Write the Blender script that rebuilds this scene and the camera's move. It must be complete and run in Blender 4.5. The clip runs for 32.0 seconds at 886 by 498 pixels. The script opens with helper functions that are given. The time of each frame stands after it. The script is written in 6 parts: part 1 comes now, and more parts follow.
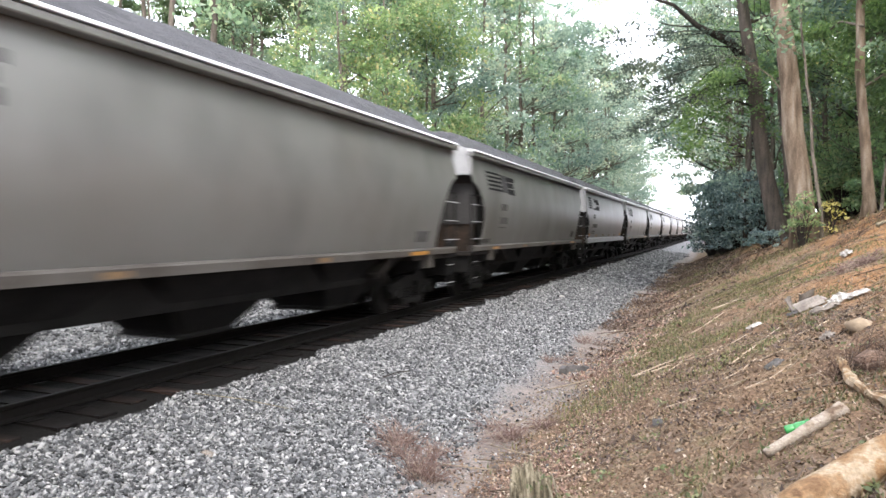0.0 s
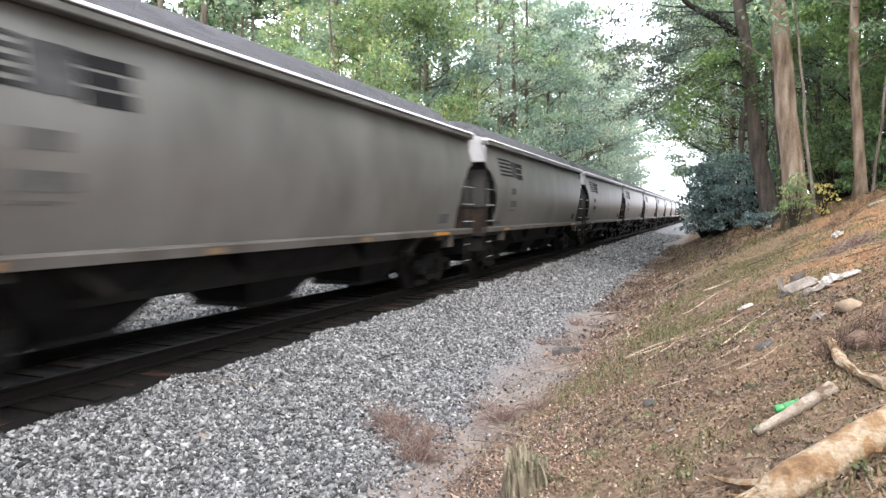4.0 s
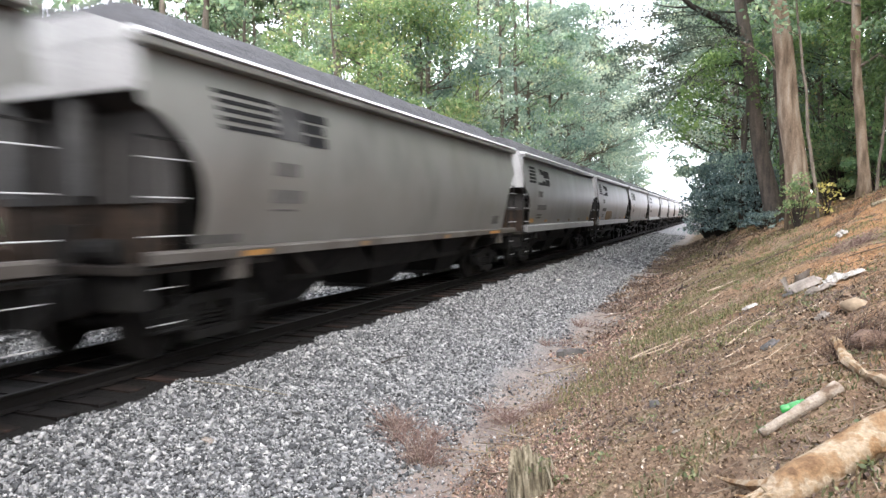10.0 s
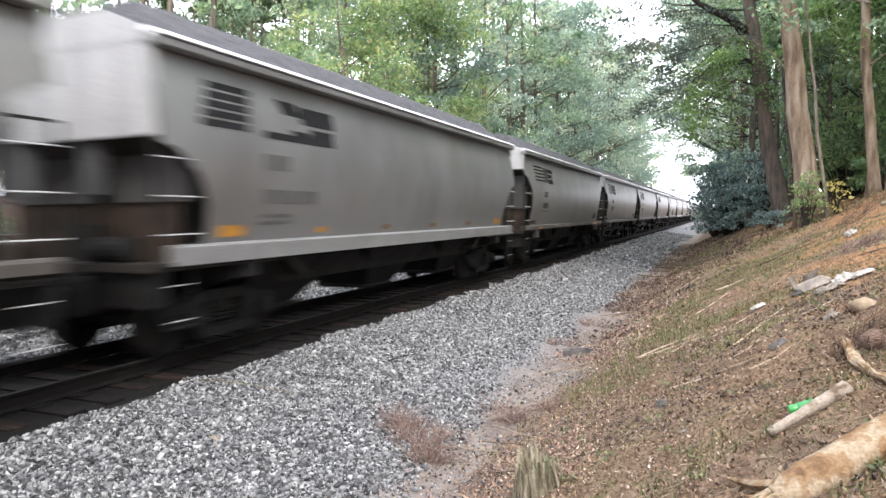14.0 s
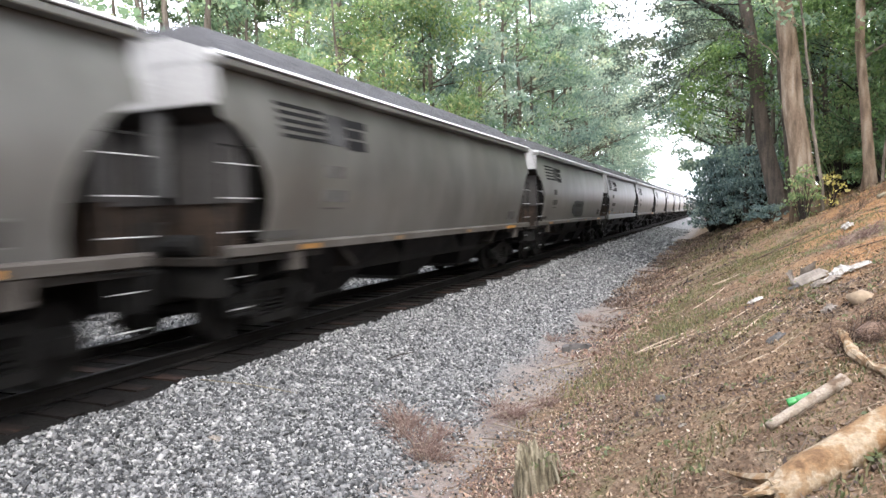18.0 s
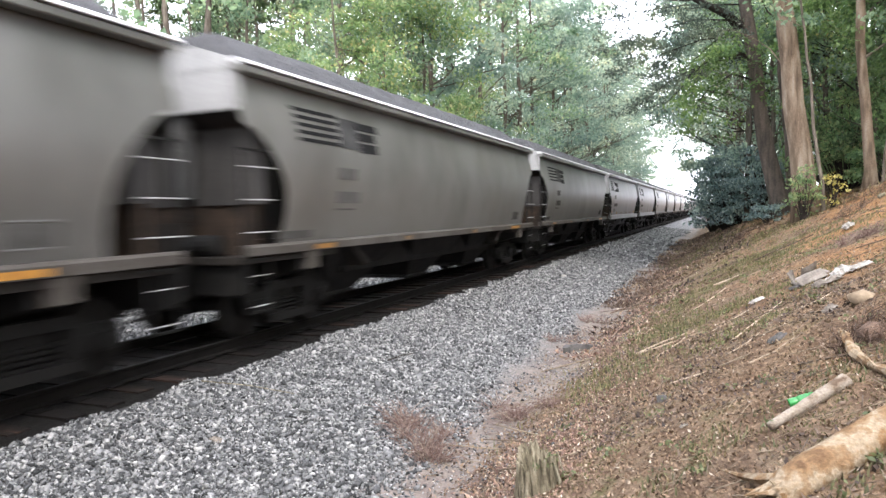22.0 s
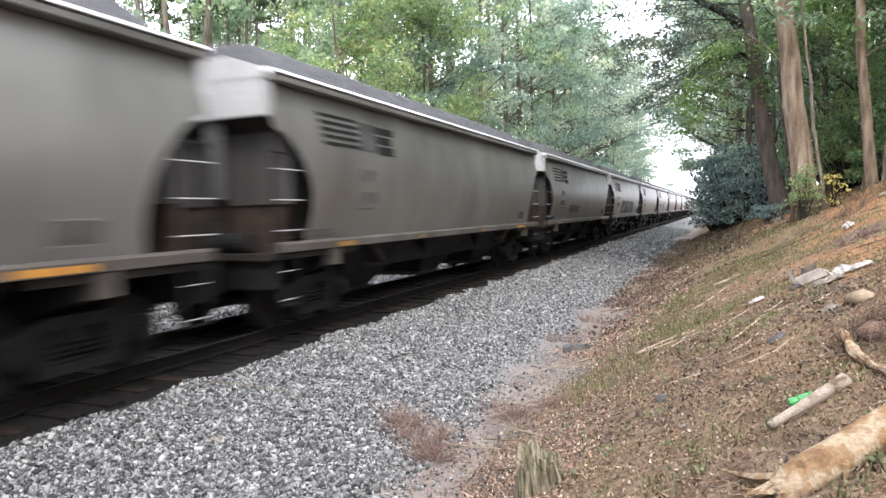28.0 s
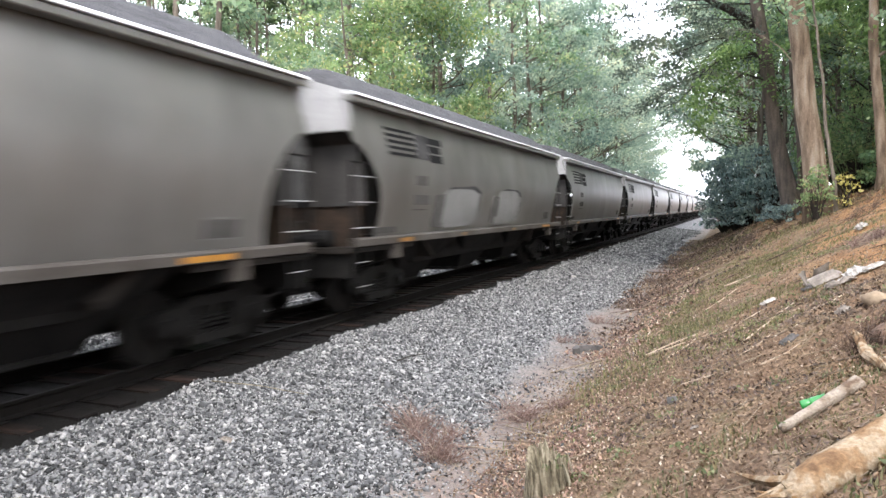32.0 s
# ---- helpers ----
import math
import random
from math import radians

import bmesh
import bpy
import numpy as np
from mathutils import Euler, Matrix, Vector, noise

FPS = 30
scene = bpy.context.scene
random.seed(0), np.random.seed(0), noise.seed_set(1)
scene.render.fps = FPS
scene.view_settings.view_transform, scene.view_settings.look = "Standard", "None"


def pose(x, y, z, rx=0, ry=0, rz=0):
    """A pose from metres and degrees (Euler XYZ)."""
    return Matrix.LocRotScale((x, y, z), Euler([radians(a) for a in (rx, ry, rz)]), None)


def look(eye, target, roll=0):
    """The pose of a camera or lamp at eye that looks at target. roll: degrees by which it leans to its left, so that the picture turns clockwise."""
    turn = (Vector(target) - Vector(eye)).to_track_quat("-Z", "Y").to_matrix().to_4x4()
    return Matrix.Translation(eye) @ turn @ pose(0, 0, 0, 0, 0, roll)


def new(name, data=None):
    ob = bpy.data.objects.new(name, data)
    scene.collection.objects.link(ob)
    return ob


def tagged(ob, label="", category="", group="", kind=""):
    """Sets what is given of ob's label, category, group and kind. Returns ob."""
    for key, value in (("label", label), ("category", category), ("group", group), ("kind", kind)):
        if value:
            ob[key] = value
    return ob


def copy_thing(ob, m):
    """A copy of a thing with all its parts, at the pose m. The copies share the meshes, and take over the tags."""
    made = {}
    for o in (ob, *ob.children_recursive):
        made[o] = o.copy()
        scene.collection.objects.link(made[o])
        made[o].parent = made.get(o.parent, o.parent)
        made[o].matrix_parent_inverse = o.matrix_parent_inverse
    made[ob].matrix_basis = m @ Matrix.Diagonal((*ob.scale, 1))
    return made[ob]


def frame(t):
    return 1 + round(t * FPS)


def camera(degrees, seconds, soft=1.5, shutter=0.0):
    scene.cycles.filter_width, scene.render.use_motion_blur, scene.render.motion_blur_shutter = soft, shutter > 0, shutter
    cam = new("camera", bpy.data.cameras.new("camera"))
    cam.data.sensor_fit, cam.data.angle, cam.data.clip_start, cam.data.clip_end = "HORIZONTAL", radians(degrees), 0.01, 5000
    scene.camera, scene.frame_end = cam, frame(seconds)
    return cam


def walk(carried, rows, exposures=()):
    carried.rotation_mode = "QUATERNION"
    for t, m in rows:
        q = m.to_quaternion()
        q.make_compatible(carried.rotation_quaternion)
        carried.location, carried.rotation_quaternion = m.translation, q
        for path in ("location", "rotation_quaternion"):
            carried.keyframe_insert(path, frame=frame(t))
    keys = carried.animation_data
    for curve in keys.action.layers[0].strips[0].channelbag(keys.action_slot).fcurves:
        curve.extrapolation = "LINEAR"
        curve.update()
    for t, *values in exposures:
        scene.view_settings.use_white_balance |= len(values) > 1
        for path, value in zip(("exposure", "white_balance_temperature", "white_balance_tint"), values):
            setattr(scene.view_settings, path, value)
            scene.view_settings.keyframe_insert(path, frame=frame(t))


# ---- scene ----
EYE = 1.78            # the lens over the rail head
cam = camera(66.8, 32.0, soft=1.45, shutter=0.65)
ROWS = [              # seconds, yaw, pitch, roll: a phone held in the hand on the bank
    (0, 22.20, -1.44, 0.11),
    (0.5, 21.49, -1.55, -0.07),
    (1, 21.67, -1.79, -0.10),
    (1.5, 21.58, -2.12, -0.70),
    (2, 21.55, -2.33, -0.46),
    (2.5, 21.74, -2.90, -0.01),
    (3, 21.31, -3.00, 0.06),
    (3.5, 21.51, -3.02, 0.13),
    (5.5, 21.72, -2.59, 0.41),
    (6, 21.66, -2.65, 0.22),
    (6.5, 21.72, -2.72, 0.38),
    (7, 21.91, -3.24, 0.36),
    (7.5, 21.99, -2.99, 0.44),
    (8, 22.05, -2.95, 0.62),
    (8.5, 21.91, -3.05, 0.56),
    (9, 21.82, -2.84, 0.61),
    (9.5, 21.77, -2.66, 0.67),
    (10, 21.88, -2.71, 0.78),
    (10.5, 21.98, -2.78, 0.75),
    (11, 21.90, -2.71, 0.86),
    (11.5, 22.13, -2.45, 0.75),
    (12, 22.34, -2.67, 0.78),
    (12.5, 22.36, -2.94, 0.79),
    (13, 22.55, -2.78, 0.85),
    (13.5, 22.71, -2.80, 0.84),
    (14, 22.45, -2.81, 0.73),
    (14.5, 22.50, -2.80, 0.88),
    (16.5, 23.09, -2.79, 0.99),
    (17, 22.28, -2.91, 1.02),
    (17.5, 22.00, -2.92, 1.21),
    (18, 22.22, -3.01, 1.39),
    (18.5, 22.12, -3.33, 1.03),
    (19, 21.82, -3.03, 0.94),
    (19.5, 21.50, -3.12, 1.21),
    (20, 21.51, -3.22, 1.38),
    (20.5, 22.25, -3.29, 1.42),
    (21, 22.06, -3.08, 1.62),
    (21.5, 22.34, -2.89, 1.56),
    (22, 22.27, -2.94, 1.52),
    (22.5, 22.34, -3.02, 1.69),
    (23, 22.42, -3.02, 1.64),
    (23.5, 22.27, -2.98, 1.68),
    (24, 22.32, -3.09, 1.59),
    (24.5, 22.37, -2.81, 1.68),
    (25, 22.33, -2.90, 1.67),
    (25.5, 22.54, -2.80, 1.65),
    (27.5, 22.39, -2.95, 1.56),
    (28, 22.27, -2.97, 1.53),
    (28.5, 22.14, -2.90, 1.51),
    (29, 22.31, -2.94, 1.63),
    (29.5, 22.39, -2.88, 1.61),
    (30, 22.63, -2.74, 1.54),
    (30.5, 23.00, -2.85, 1.58),
    (31, 23.23, -2.79, 1.66),
    (31.5, 22.94, -2.76, 1.67),
    (32, 23.07, -2.86, 1.55),
]
walk(cam, [(t, pose(0, 0, EYE, 90 + pitch, roll, yaw)) for t, yaw, pitch, roll in ROWS], exposures=[(0.0, 0.22), (32.0, 0.22)])

# ---- light: a bright hazy sky over a cutting in the woods ----
world = bpy.data.worlds.new("world")
scene.world = world
world.use_nodes = True
wn, wl = world.node_tree.nodes, world.node_tree.links
SUN_UP, SUN_ROUND = 52.0, 150.0
sky = wn.new("ShaderNodeTexSky")
sky.sky_type = "NISHITA"
sky.sun_disc = False
sky.sun_elevation, sky.sun_rotation = radians(SUN_UP), radians(SUN_ROUND)
sky.air_density, sky.dust_density, sky.ozone_density = 1.2, 6.0, 0.6
haze = wn.new("ShaderNodeMix")
haze.data_type = "RGBA"
haze.inputs["Factor"].default_value = 0.75
haze.inputs["B"].default_value = (13.0, 13.2, 14.8, 1)
wl.new(sky.outputs[0], haze.inputs["A"])
wl.new(haze.outputs["Result"], wn["Background"].inputs["Color"])
wn["Background"].inputs["Strength"].default_value = 0.36

sun_data = bpy.data.lights.new("sun", "SUN")
sun_data.energy, sun_data.angle, sun_data.color = 1.95, radians(12), (1.0, 0.96, 0.90)
sun = new("sun", sun_data)
a, e = radians(SUN_ROUND), radians(SUN_UP)
sun.matrix_world = look((0, 0, 60), (-math.sin(a) * math.cos(e), -math.cos(a) * math.cos(e), 60 - math.sin(e)))


# ---- materials ----
def material(name, rough=0.8, metal=0.0):
    m = bpy.data.materials.new(name)
    m.use_nodes = True
    b = m.node_tree.nodes["Principled BSDF"]
    b.inputs["Roughness"].default_value = rough
    b.inputs["Metallic"].default_value = metal
    return m, m.node_tree.nodes, m.node_tree.links, b


def ramp(nodes, stops):
    r = nodes.new("ShaderNodeValToRGB")
    el = r.color_ramp.elements
    while len(el) < len(stops):
        el.new(0.5)
    for s, (p, c) in zip(el, stops):
        s.position, s.color = p, (*c, 1)
    return r


def noise_tex(nodes, links, scale, detail=4, rough=0.55, vec=None, coord="Object", stretch=None):
    n = nodes.new("ShaderNodeTexNoise")
    n.inputs["Scale"].default_value = scale
    n.inputs["Detail"].default_value = detail
    n.inputs["Roughness"].default_value = rough
    if vec is None:
        tc = nodes.new("ShaderNodeTexCoord")
        vec = tc.outputs[coord]
    if stretch:
        mp = nodes.new("ShaderNodeMapping")
        mp.inputs["Scale"].default_value = stretch
        links.new(vec, mp.inputs["Vector"])
        vec = mp.outputs[0]
    links.new(vec, n.inputs["Vector"])
    return n


def bump(nodes, links, b, height, strength=0.3, distance=0.02):
    n = nodes.new("ShaderNodeBump")
    n.inputs["Strength"].default_value = strength
    n.inputs["Distance"].default_value = distance
    links.new(height, n.inputs["Height"])
    links.new(n.outputs[0], b.inputs["Normal"])


def mixed(nodes, links, fac, ca, cb, blend="MIX"):
    n = nodes.new("ShaderNodeMix")
    n.data_type = "RGBA"
    n.blend_type = blend
    for key, v in (("Factor", fac), ("A", ca), ("B", cb)):
        if isinstance(v, (int, float)):
            n.inputs[key].default_value = v
        elif isinstance(v, tuple):
            n.inputs[key].default_value = (*v, 1)
        else:
            links.new(v, n.inputs[key])
    return n.outputs["Result"]


def mottled(name, stops, scale=3.0, rough=0.8, metal=0.0, fine=40.0, relief=0.2, stretch=None, rnd=0.0, depth=0.01):
    """A surface with broad stains and fine grain; rnd: how far pieces differ."""
    m, n, l, b = material(name, rough, metal)
    big = noise_tex(n, l, scale, 5, stretch=stretch)
    r = ramp(n, stops)
    fac = big.outputs["Fac"]
    if rnd:
        oi = n.new("ShaderNodeObjectInfo")
        ma = n.new("ShaderNodeMath")
        ma.operation = "MULTIPLY_ADD"
        l.new(oi.outputs["Random"], ma.inputs[0])
        ma.inputs[1].default_value = rnd
        mb = n.new("ShaderNodeMath")
        mb.operation = "ADD"
        mb.inputs[1].default_value = -rnd / 2
        l.new(fac, mb.inputs[0])
        l.new(mb.outputs[0], ma.inputs[2])
        fac = ma.outputs[0]
    l.new(fac, r.inputs[0])
    sm = noise_tex(n, l, fine, 3)
    g = ramp(n, [(0.3, (0.75, 0.75, 0.75)), (0.7, (1.15, 1.15, 1.15))])
    l.new(sm.outputs["Fac"], g.inputs[0])
    l.new(mixed(n, l, 1.0, r.outputs[0], g.outputs[0], "MULTIPLY"), b.inputs["Base Color"])
    bump(n, l, b, sm.outputs["Fac"], relief, depth)
    return m


def by_island(name, stops, rough=0.85, translucent=0.0, relief=0.0, fine=60.0, clump=0.0):
    """Loose pieces in one mesh, each with a colour of its own."""
    m, n, l, b = material(name, rough)
    g = n.new("ShaderNodeNewGeometry")
    r = ramp(n, stops)
    l.new(g.outputs["Random Per Island"], r.inputs[0])
    col = r.outputs[0]
    if relief:
        sm = noise_tex(n, l, fine, 3)
        gr = ramp(n, [(0.3, (0.7, 0.7, 0.7)), (0.7, (1.2, 1.2, 1.2))])
        l.new(sm.outputs["Fac"], gr.inputs[0])
        col = mixed(n, l, 1.0, col, gr.outputs[0], "MULTIPLY")
        bump(n, l, b, sm.outputs["Fac"], relief, 0.01)
    # clump noise imitates cool shaded depths and warm lit tops in the colour
    if clump:
        cl = noise_tex(n, l, clump, 2)
        cr = ramp(n, [(0.36, (0.62, 0.70, 0.74)), (0.5, (1.0, 1.0, 1.0)), (0.64, (1.40, 1.30, 1.20))])
        l.new(cl.outputs["Fac"], cr.inputs[0])
        col = mixed(n, l, 1.0, col, cr.outputs[0], "MULTIPLY")
    l.new(col, b.inputs["Base Color"])
    if translucent:
        tr = n.new("ShaderNodeBsdfTranslucent")
        l.new(mixed(n, l, 1.0, col, (1.04, 1.14, 0.88), "MULTIPLY"), tr.inputs["Color"])
        mx = n.new("ShaderNodeMixShader")
        mx.inputs[0].default_value = translucent
        l.new(b.outputs[0], mx.inputs[1])
        l.new(tr.outputs[0], mx.inputs[2])
        l.new(mx.outputs[0], n["Material Output"].inputs["Surface"])
    return m


def aluminium(name, light, dark, rust=0.3):
    """Weathered unpainted sheet: rain streaks, soot low down in patches, a few rust stains."""
    m, n, l, b = material(name, 0.40, 0.45)
    streak = noise_tex(n, l, 1.0, 5, stretch=(0.6, 0.8, 0.45))
    r = ramp(n, [(0.3, dark), (0.7, light)])
    oi = n.new("ShaderNodeObjectInfo")
    ma = n.new("ShaderNodeMath")
    ma.operation = "MULTIPLY_ADD"
    l.new(oi.outputs["Random"], ma.inputs[0])
    ma.inputs[1].default_value = 0.3
    mb = n.new("ShaderNodeMath")
    mb.operation = "ADD"
    mb.inputs[1].default_value = -0.1
    l.new(streak.outputs["Fac"], mb.inputs[0])
    l.new(mb.outputs[0], ma.inputs[2])
    l.new(ma.outputs[0], r.inputs[0])
    st = noise_tex(n, l, 0.45, 6, 0.6)
    rr = ramp(n, [(0.48, (0, 0, 0)), (0.75, (1, 1, 1))])
    l.new(st.outputs["Fac"], rr.inputs[0])
    mu = n.new("ShaderNodeMath")
    mu.operation = "MULTIPLY"
    mu.inputs[1].default_value = rust
    l.new(rr.outputs[0], mu.inputs[0])
    l.new(mixed(n, l, mu.outputs[0], r.outputs[0], (0.115, 0.092, 0.068)), b.inputs["Base Color"])
    fine = noise_tex(n, l, 30, 3)
    bump(n, l, b, fine.outputs["Fac"], 0.08, 0.005)
    return m


ALU = aluminium("weathered_aluminium", (0.192, 0.189, 0.178), (0.100, 0.097, 0.089))
ALU_B = aluminium("paler_aluminium", (0.190, 0.191, 0.190), (0.115, 0.114, 0.111))
SILL_A = mottled("rust_streaked_sill", [(0.3, (0.030, 0.023, 0.018)), (0.5, (0.052, 0.045, 0.038)), (0.7, (0.078, 0.072, 0.064))], 1.2, 0.7, 0.1, 30, 0.15)
SILL_B = mottled("pale_side_sill", [(0.3, (0.136, 0.136, 0.133)), (0.7, (0.197, 0.197, 0.19))], 2, 0.5, 0.2, 30, 0.1)
# cap strip: the sky's sheen on the bevel is put into its pale base
CHORD = mottled("bright_chord", [(0.3, (0.66, 0.66, 0.67)), (0.7, (0.82, 0.82, 0.82))], 2, 0.35, 0.4, 30, 0.05)
END_WHITE = mottled("end_sheet_aluminium", [(0.3, (0.27, 0.27, 0.27)), (0.7, (0.42, 0.42, 0.42))], 2, 0.55, 0.1, 40, 0.02, stretch=(1.5, 1.5, 0.3))
# underframe, trucks and wheels: soot, with the shade beneath the cars in the colour
SOOT_SHADE = mottled("sooty_steel", [(0.3, (0.006, 0.006, 0.006)), (0.7, (0.018, 0.017, 0.016))], 3, 0.8, 0.1, 30, 0.2)
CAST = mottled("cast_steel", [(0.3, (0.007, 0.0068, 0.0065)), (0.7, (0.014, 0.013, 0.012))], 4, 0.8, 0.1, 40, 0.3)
# car-end recess: rust, with the shade of the recess put into the colour
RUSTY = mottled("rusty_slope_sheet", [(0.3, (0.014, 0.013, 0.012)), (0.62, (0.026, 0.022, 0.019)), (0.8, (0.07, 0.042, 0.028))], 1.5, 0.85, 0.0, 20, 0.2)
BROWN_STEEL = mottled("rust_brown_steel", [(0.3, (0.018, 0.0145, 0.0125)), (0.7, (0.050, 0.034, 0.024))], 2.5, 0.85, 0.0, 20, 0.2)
# rungs and treads: the sky's light on them is put into the pale base
RUNG = mottled("worn_rung_steel", [(0.3, (0.4, 0.4, 0.4)), (0.7, (0.56, 0.56, 0.56))], 5, 0.4, 0.4, 30, 0.05)
# panel in the end recess, its shade put into the base colour
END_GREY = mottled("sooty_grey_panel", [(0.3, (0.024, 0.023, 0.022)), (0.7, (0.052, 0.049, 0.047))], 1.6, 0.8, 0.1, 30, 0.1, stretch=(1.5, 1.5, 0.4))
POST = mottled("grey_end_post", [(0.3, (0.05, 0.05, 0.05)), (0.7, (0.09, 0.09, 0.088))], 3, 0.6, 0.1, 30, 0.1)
COAL = mottled("coal", [(0.3, (0.030, 0.030, 0.033)), (0.7, (0.082, 0.082, 0.088))], 6, 0.6, 0.0, 14, 1.0, depth=0.06)
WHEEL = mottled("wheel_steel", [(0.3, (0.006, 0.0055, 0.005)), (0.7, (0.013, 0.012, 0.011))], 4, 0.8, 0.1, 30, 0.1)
# rails and ties near black: the train's shade is put into their colour
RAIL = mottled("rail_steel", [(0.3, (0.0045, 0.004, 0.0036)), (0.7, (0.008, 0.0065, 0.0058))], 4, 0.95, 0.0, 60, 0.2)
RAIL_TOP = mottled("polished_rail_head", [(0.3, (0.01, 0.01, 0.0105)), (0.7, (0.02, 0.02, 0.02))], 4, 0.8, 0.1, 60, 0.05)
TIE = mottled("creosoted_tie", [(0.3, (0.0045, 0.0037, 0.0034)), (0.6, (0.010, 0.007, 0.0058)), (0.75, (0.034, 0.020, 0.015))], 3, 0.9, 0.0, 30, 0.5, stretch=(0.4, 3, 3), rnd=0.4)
INK = mottled("black_stencil", [(0.3, (0.00576, 0.00576, 0.00672)), (0.7, (0.0144, 0.0144, 0.0154))], 4, 0.8)
INK_SOFT = mottled("worn_stencil", [(0.35, (0.010, 0.010, 0.011)), (0.65, (0.05, 0.05, 0.05))], 3, 0.8)
INK_FADED = mottled("faded_stencil", [(0.3, (0.060, 0.058, 0.054)), (0.7, (0.105, 0.102, 0.096))], 4, 0.8)
for dull in (INK, INK_FADED, SOOT_SHADE, CAST, RUSTY, RAIL, TIE):
    dull.node_tree.nodes["Principled BSDF"].inputs["Specular IOR Level"].default_value = 0.15
YELLOW = mottled("yellow_reflector", [(0.35, (0.252, 0.114, 0.0196)), (0.6, (0.42, 0.198, 0.028))], 6, 0.5)
DULL_YELLOW = mottled("dirty_yellow_reflector", [(0.35, (0.130, 0.065, 0.020)), (0.6, (0.245, 0.120, 0.026))], 6, 0.6)
FADED_ORANGE = mottled("faded_orange_paint", [(0.3, (0.125, 0.0792, 0.04)), (0.7, (0.182, 0.106, 0.04))], 2, 0.7)
PALE = mottled("pale_graffiti", [(0.3, (0.154, 0.154, 0.15)), (0.7, (0.218, 0.218, 0.214))], 2, 0.6)
BLUE = mottled("blue_graffiti", [(0.3, (0.072, 0.092, 0.104)), (0.7, (0.152, 0.184, 0.2))], 2, 0.6)
DARK_PAINT = mottled("dark_graffiti", [(0.3, (0.0096, 0.0115, 0.0115)), (0.7, (0.0288, 0.0326, 0.0326))], 2, 0.6)
STONE = by_island("crushed_granite", [(0.0, (0.028, 0.029, 0.030)), (0.3, (0.082, 0.084, 0.087)), (0.6, (0.160, 0.162, 0.165)), (0.86, (0.262, 0.263, 0.260)), (1.0, (0.40, 0.398, 0.39))], 0.85, relief=0.4)
CLODS = by_island("earth_clods", [(0.0, (0.07, 0.045, 0.03)), (0.6, (0.14, 0.095, 0.065)), (1.0, (0.26, 0.21, 0.16))], 0.95, relief=0.4)
OLIVE = by_island("olive_moss", [(0.0, (0.060, 0.062, 0.026)), (0.5, (0.110, 0.108, 0.046)), (1.0, (0.190, 0.165, 0.080))], 0.9, 0.2)
LITTER = by_island("dead_leaves", [(0.0, (0.052, 0.034, 0.024)), (0.4, (0.132, 0.087, 0.058)), (0.75, (0.208, 0.145, 0.098)), (0.95, (0.28, 0.205, 0.14)), (1.0, (0.40, 0.34, 0.28))], 0.8, 0.15)
DARK_LITTER = by_island("dark_damp_leaves", [(0.0, (0.024, 0.016, 0.0128)), (0.6, (0.068, 0.044, 0.0344)), (1.0, (0.176, 0.128, 0.096))], 0.8, 0.1)
RED_LITTER = by_island("reddish_leaves", [(0.0, (0.0846, 0.0441, 0.0364)), (0.5, (0.188, 0.113, 0.0865)), (0.85, (0.319, 0.215, 0.155)), (1.0, (0.517, 0.471, 0.383))], 0.8, 0.15)
WEED = by_island("weed_leaves", [(0.0, (0.062, 0.080, 0.036)), (0.6, (0.112, 0.130, 0.060)), (1.0, (0.200, 0.205, 0.100))], 0.7, 0.3)
TWIG = by_island("dry_twigs", [(0.0, (0.080, 0.056, 0.038)), (1.0, (0.225, 0.178, 0.126))], 0.9)
ROOT = by_island("dark_roots", [(0.0, (0.032, 0.0192, 0.0136)), (0.7, (0.104, 0.064, 0.044)), (1.0, (0.24, 0.176, 0.128))], 0.9)
STRAW = by_island("dry_brush", [(0.0, (0.0913, 0.0482, 0.0387)), (0.6, (0.171, 0.115, 0.0967)), (1.0, (0.256, 0.205, 0.168))], 0.9)
GRASS = by_island("grass", [(0.0, (0.0538, 0.0792, 0.0259)), (0.4, (0.110, 0.118, 0.046)), (1.0, (0.225, 0.190, 0.095))], 0.8, 0.25)
GREEN_GRASS = by_island("fresh_grass", [(0.0, (0.0578, 0.0665, 0.03)), (0.6, (0.116, 0.117, 0.055)), (1.0, (0.231, 0.164, 0.09))], 0.7, 0.25)
LEAF_MID = by_island("leaves_mid_green", [(0.0, (0.138, 0.208, 0.15)), (0.5, (0.234, 0.321, 0.227)), (0.85, (0.345, 0.428, 0.312)), (1.0, (0.496, 0.479, 0.325))], 0.4, 0.62, clump=0.5)
LEAF_YEL = by_island("leaves_yellow_green", [(0.0, (0.134, 0.202, 0.101)), (0.5, (0.224, 0.308, 0.157)), (0.85, (0.347, 0.403, 0.213)), (1.0, (0.493, 0.403, 0.224))], 0.4, 0.62, clump=0.6)
LEAF_GOLD = by_island("leaves_golden", [(0.0, (0.24, 0.224, 0.064)), (0.6, (0.4, 0.336, 0.096)), (1.0, (0.528, 0.448, 0.176))], 0.5, 0.4)
# haze is put into these three leaf colours, palest for the far trees
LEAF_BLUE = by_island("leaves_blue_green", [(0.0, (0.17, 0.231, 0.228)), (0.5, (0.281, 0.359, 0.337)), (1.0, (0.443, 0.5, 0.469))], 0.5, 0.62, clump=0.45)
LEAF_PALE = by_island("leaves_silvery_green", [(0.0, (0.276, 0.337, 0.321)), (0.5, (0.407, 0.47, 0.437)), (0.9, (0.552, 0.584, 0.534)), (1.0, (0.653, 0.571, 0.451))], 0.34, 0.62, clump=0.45)
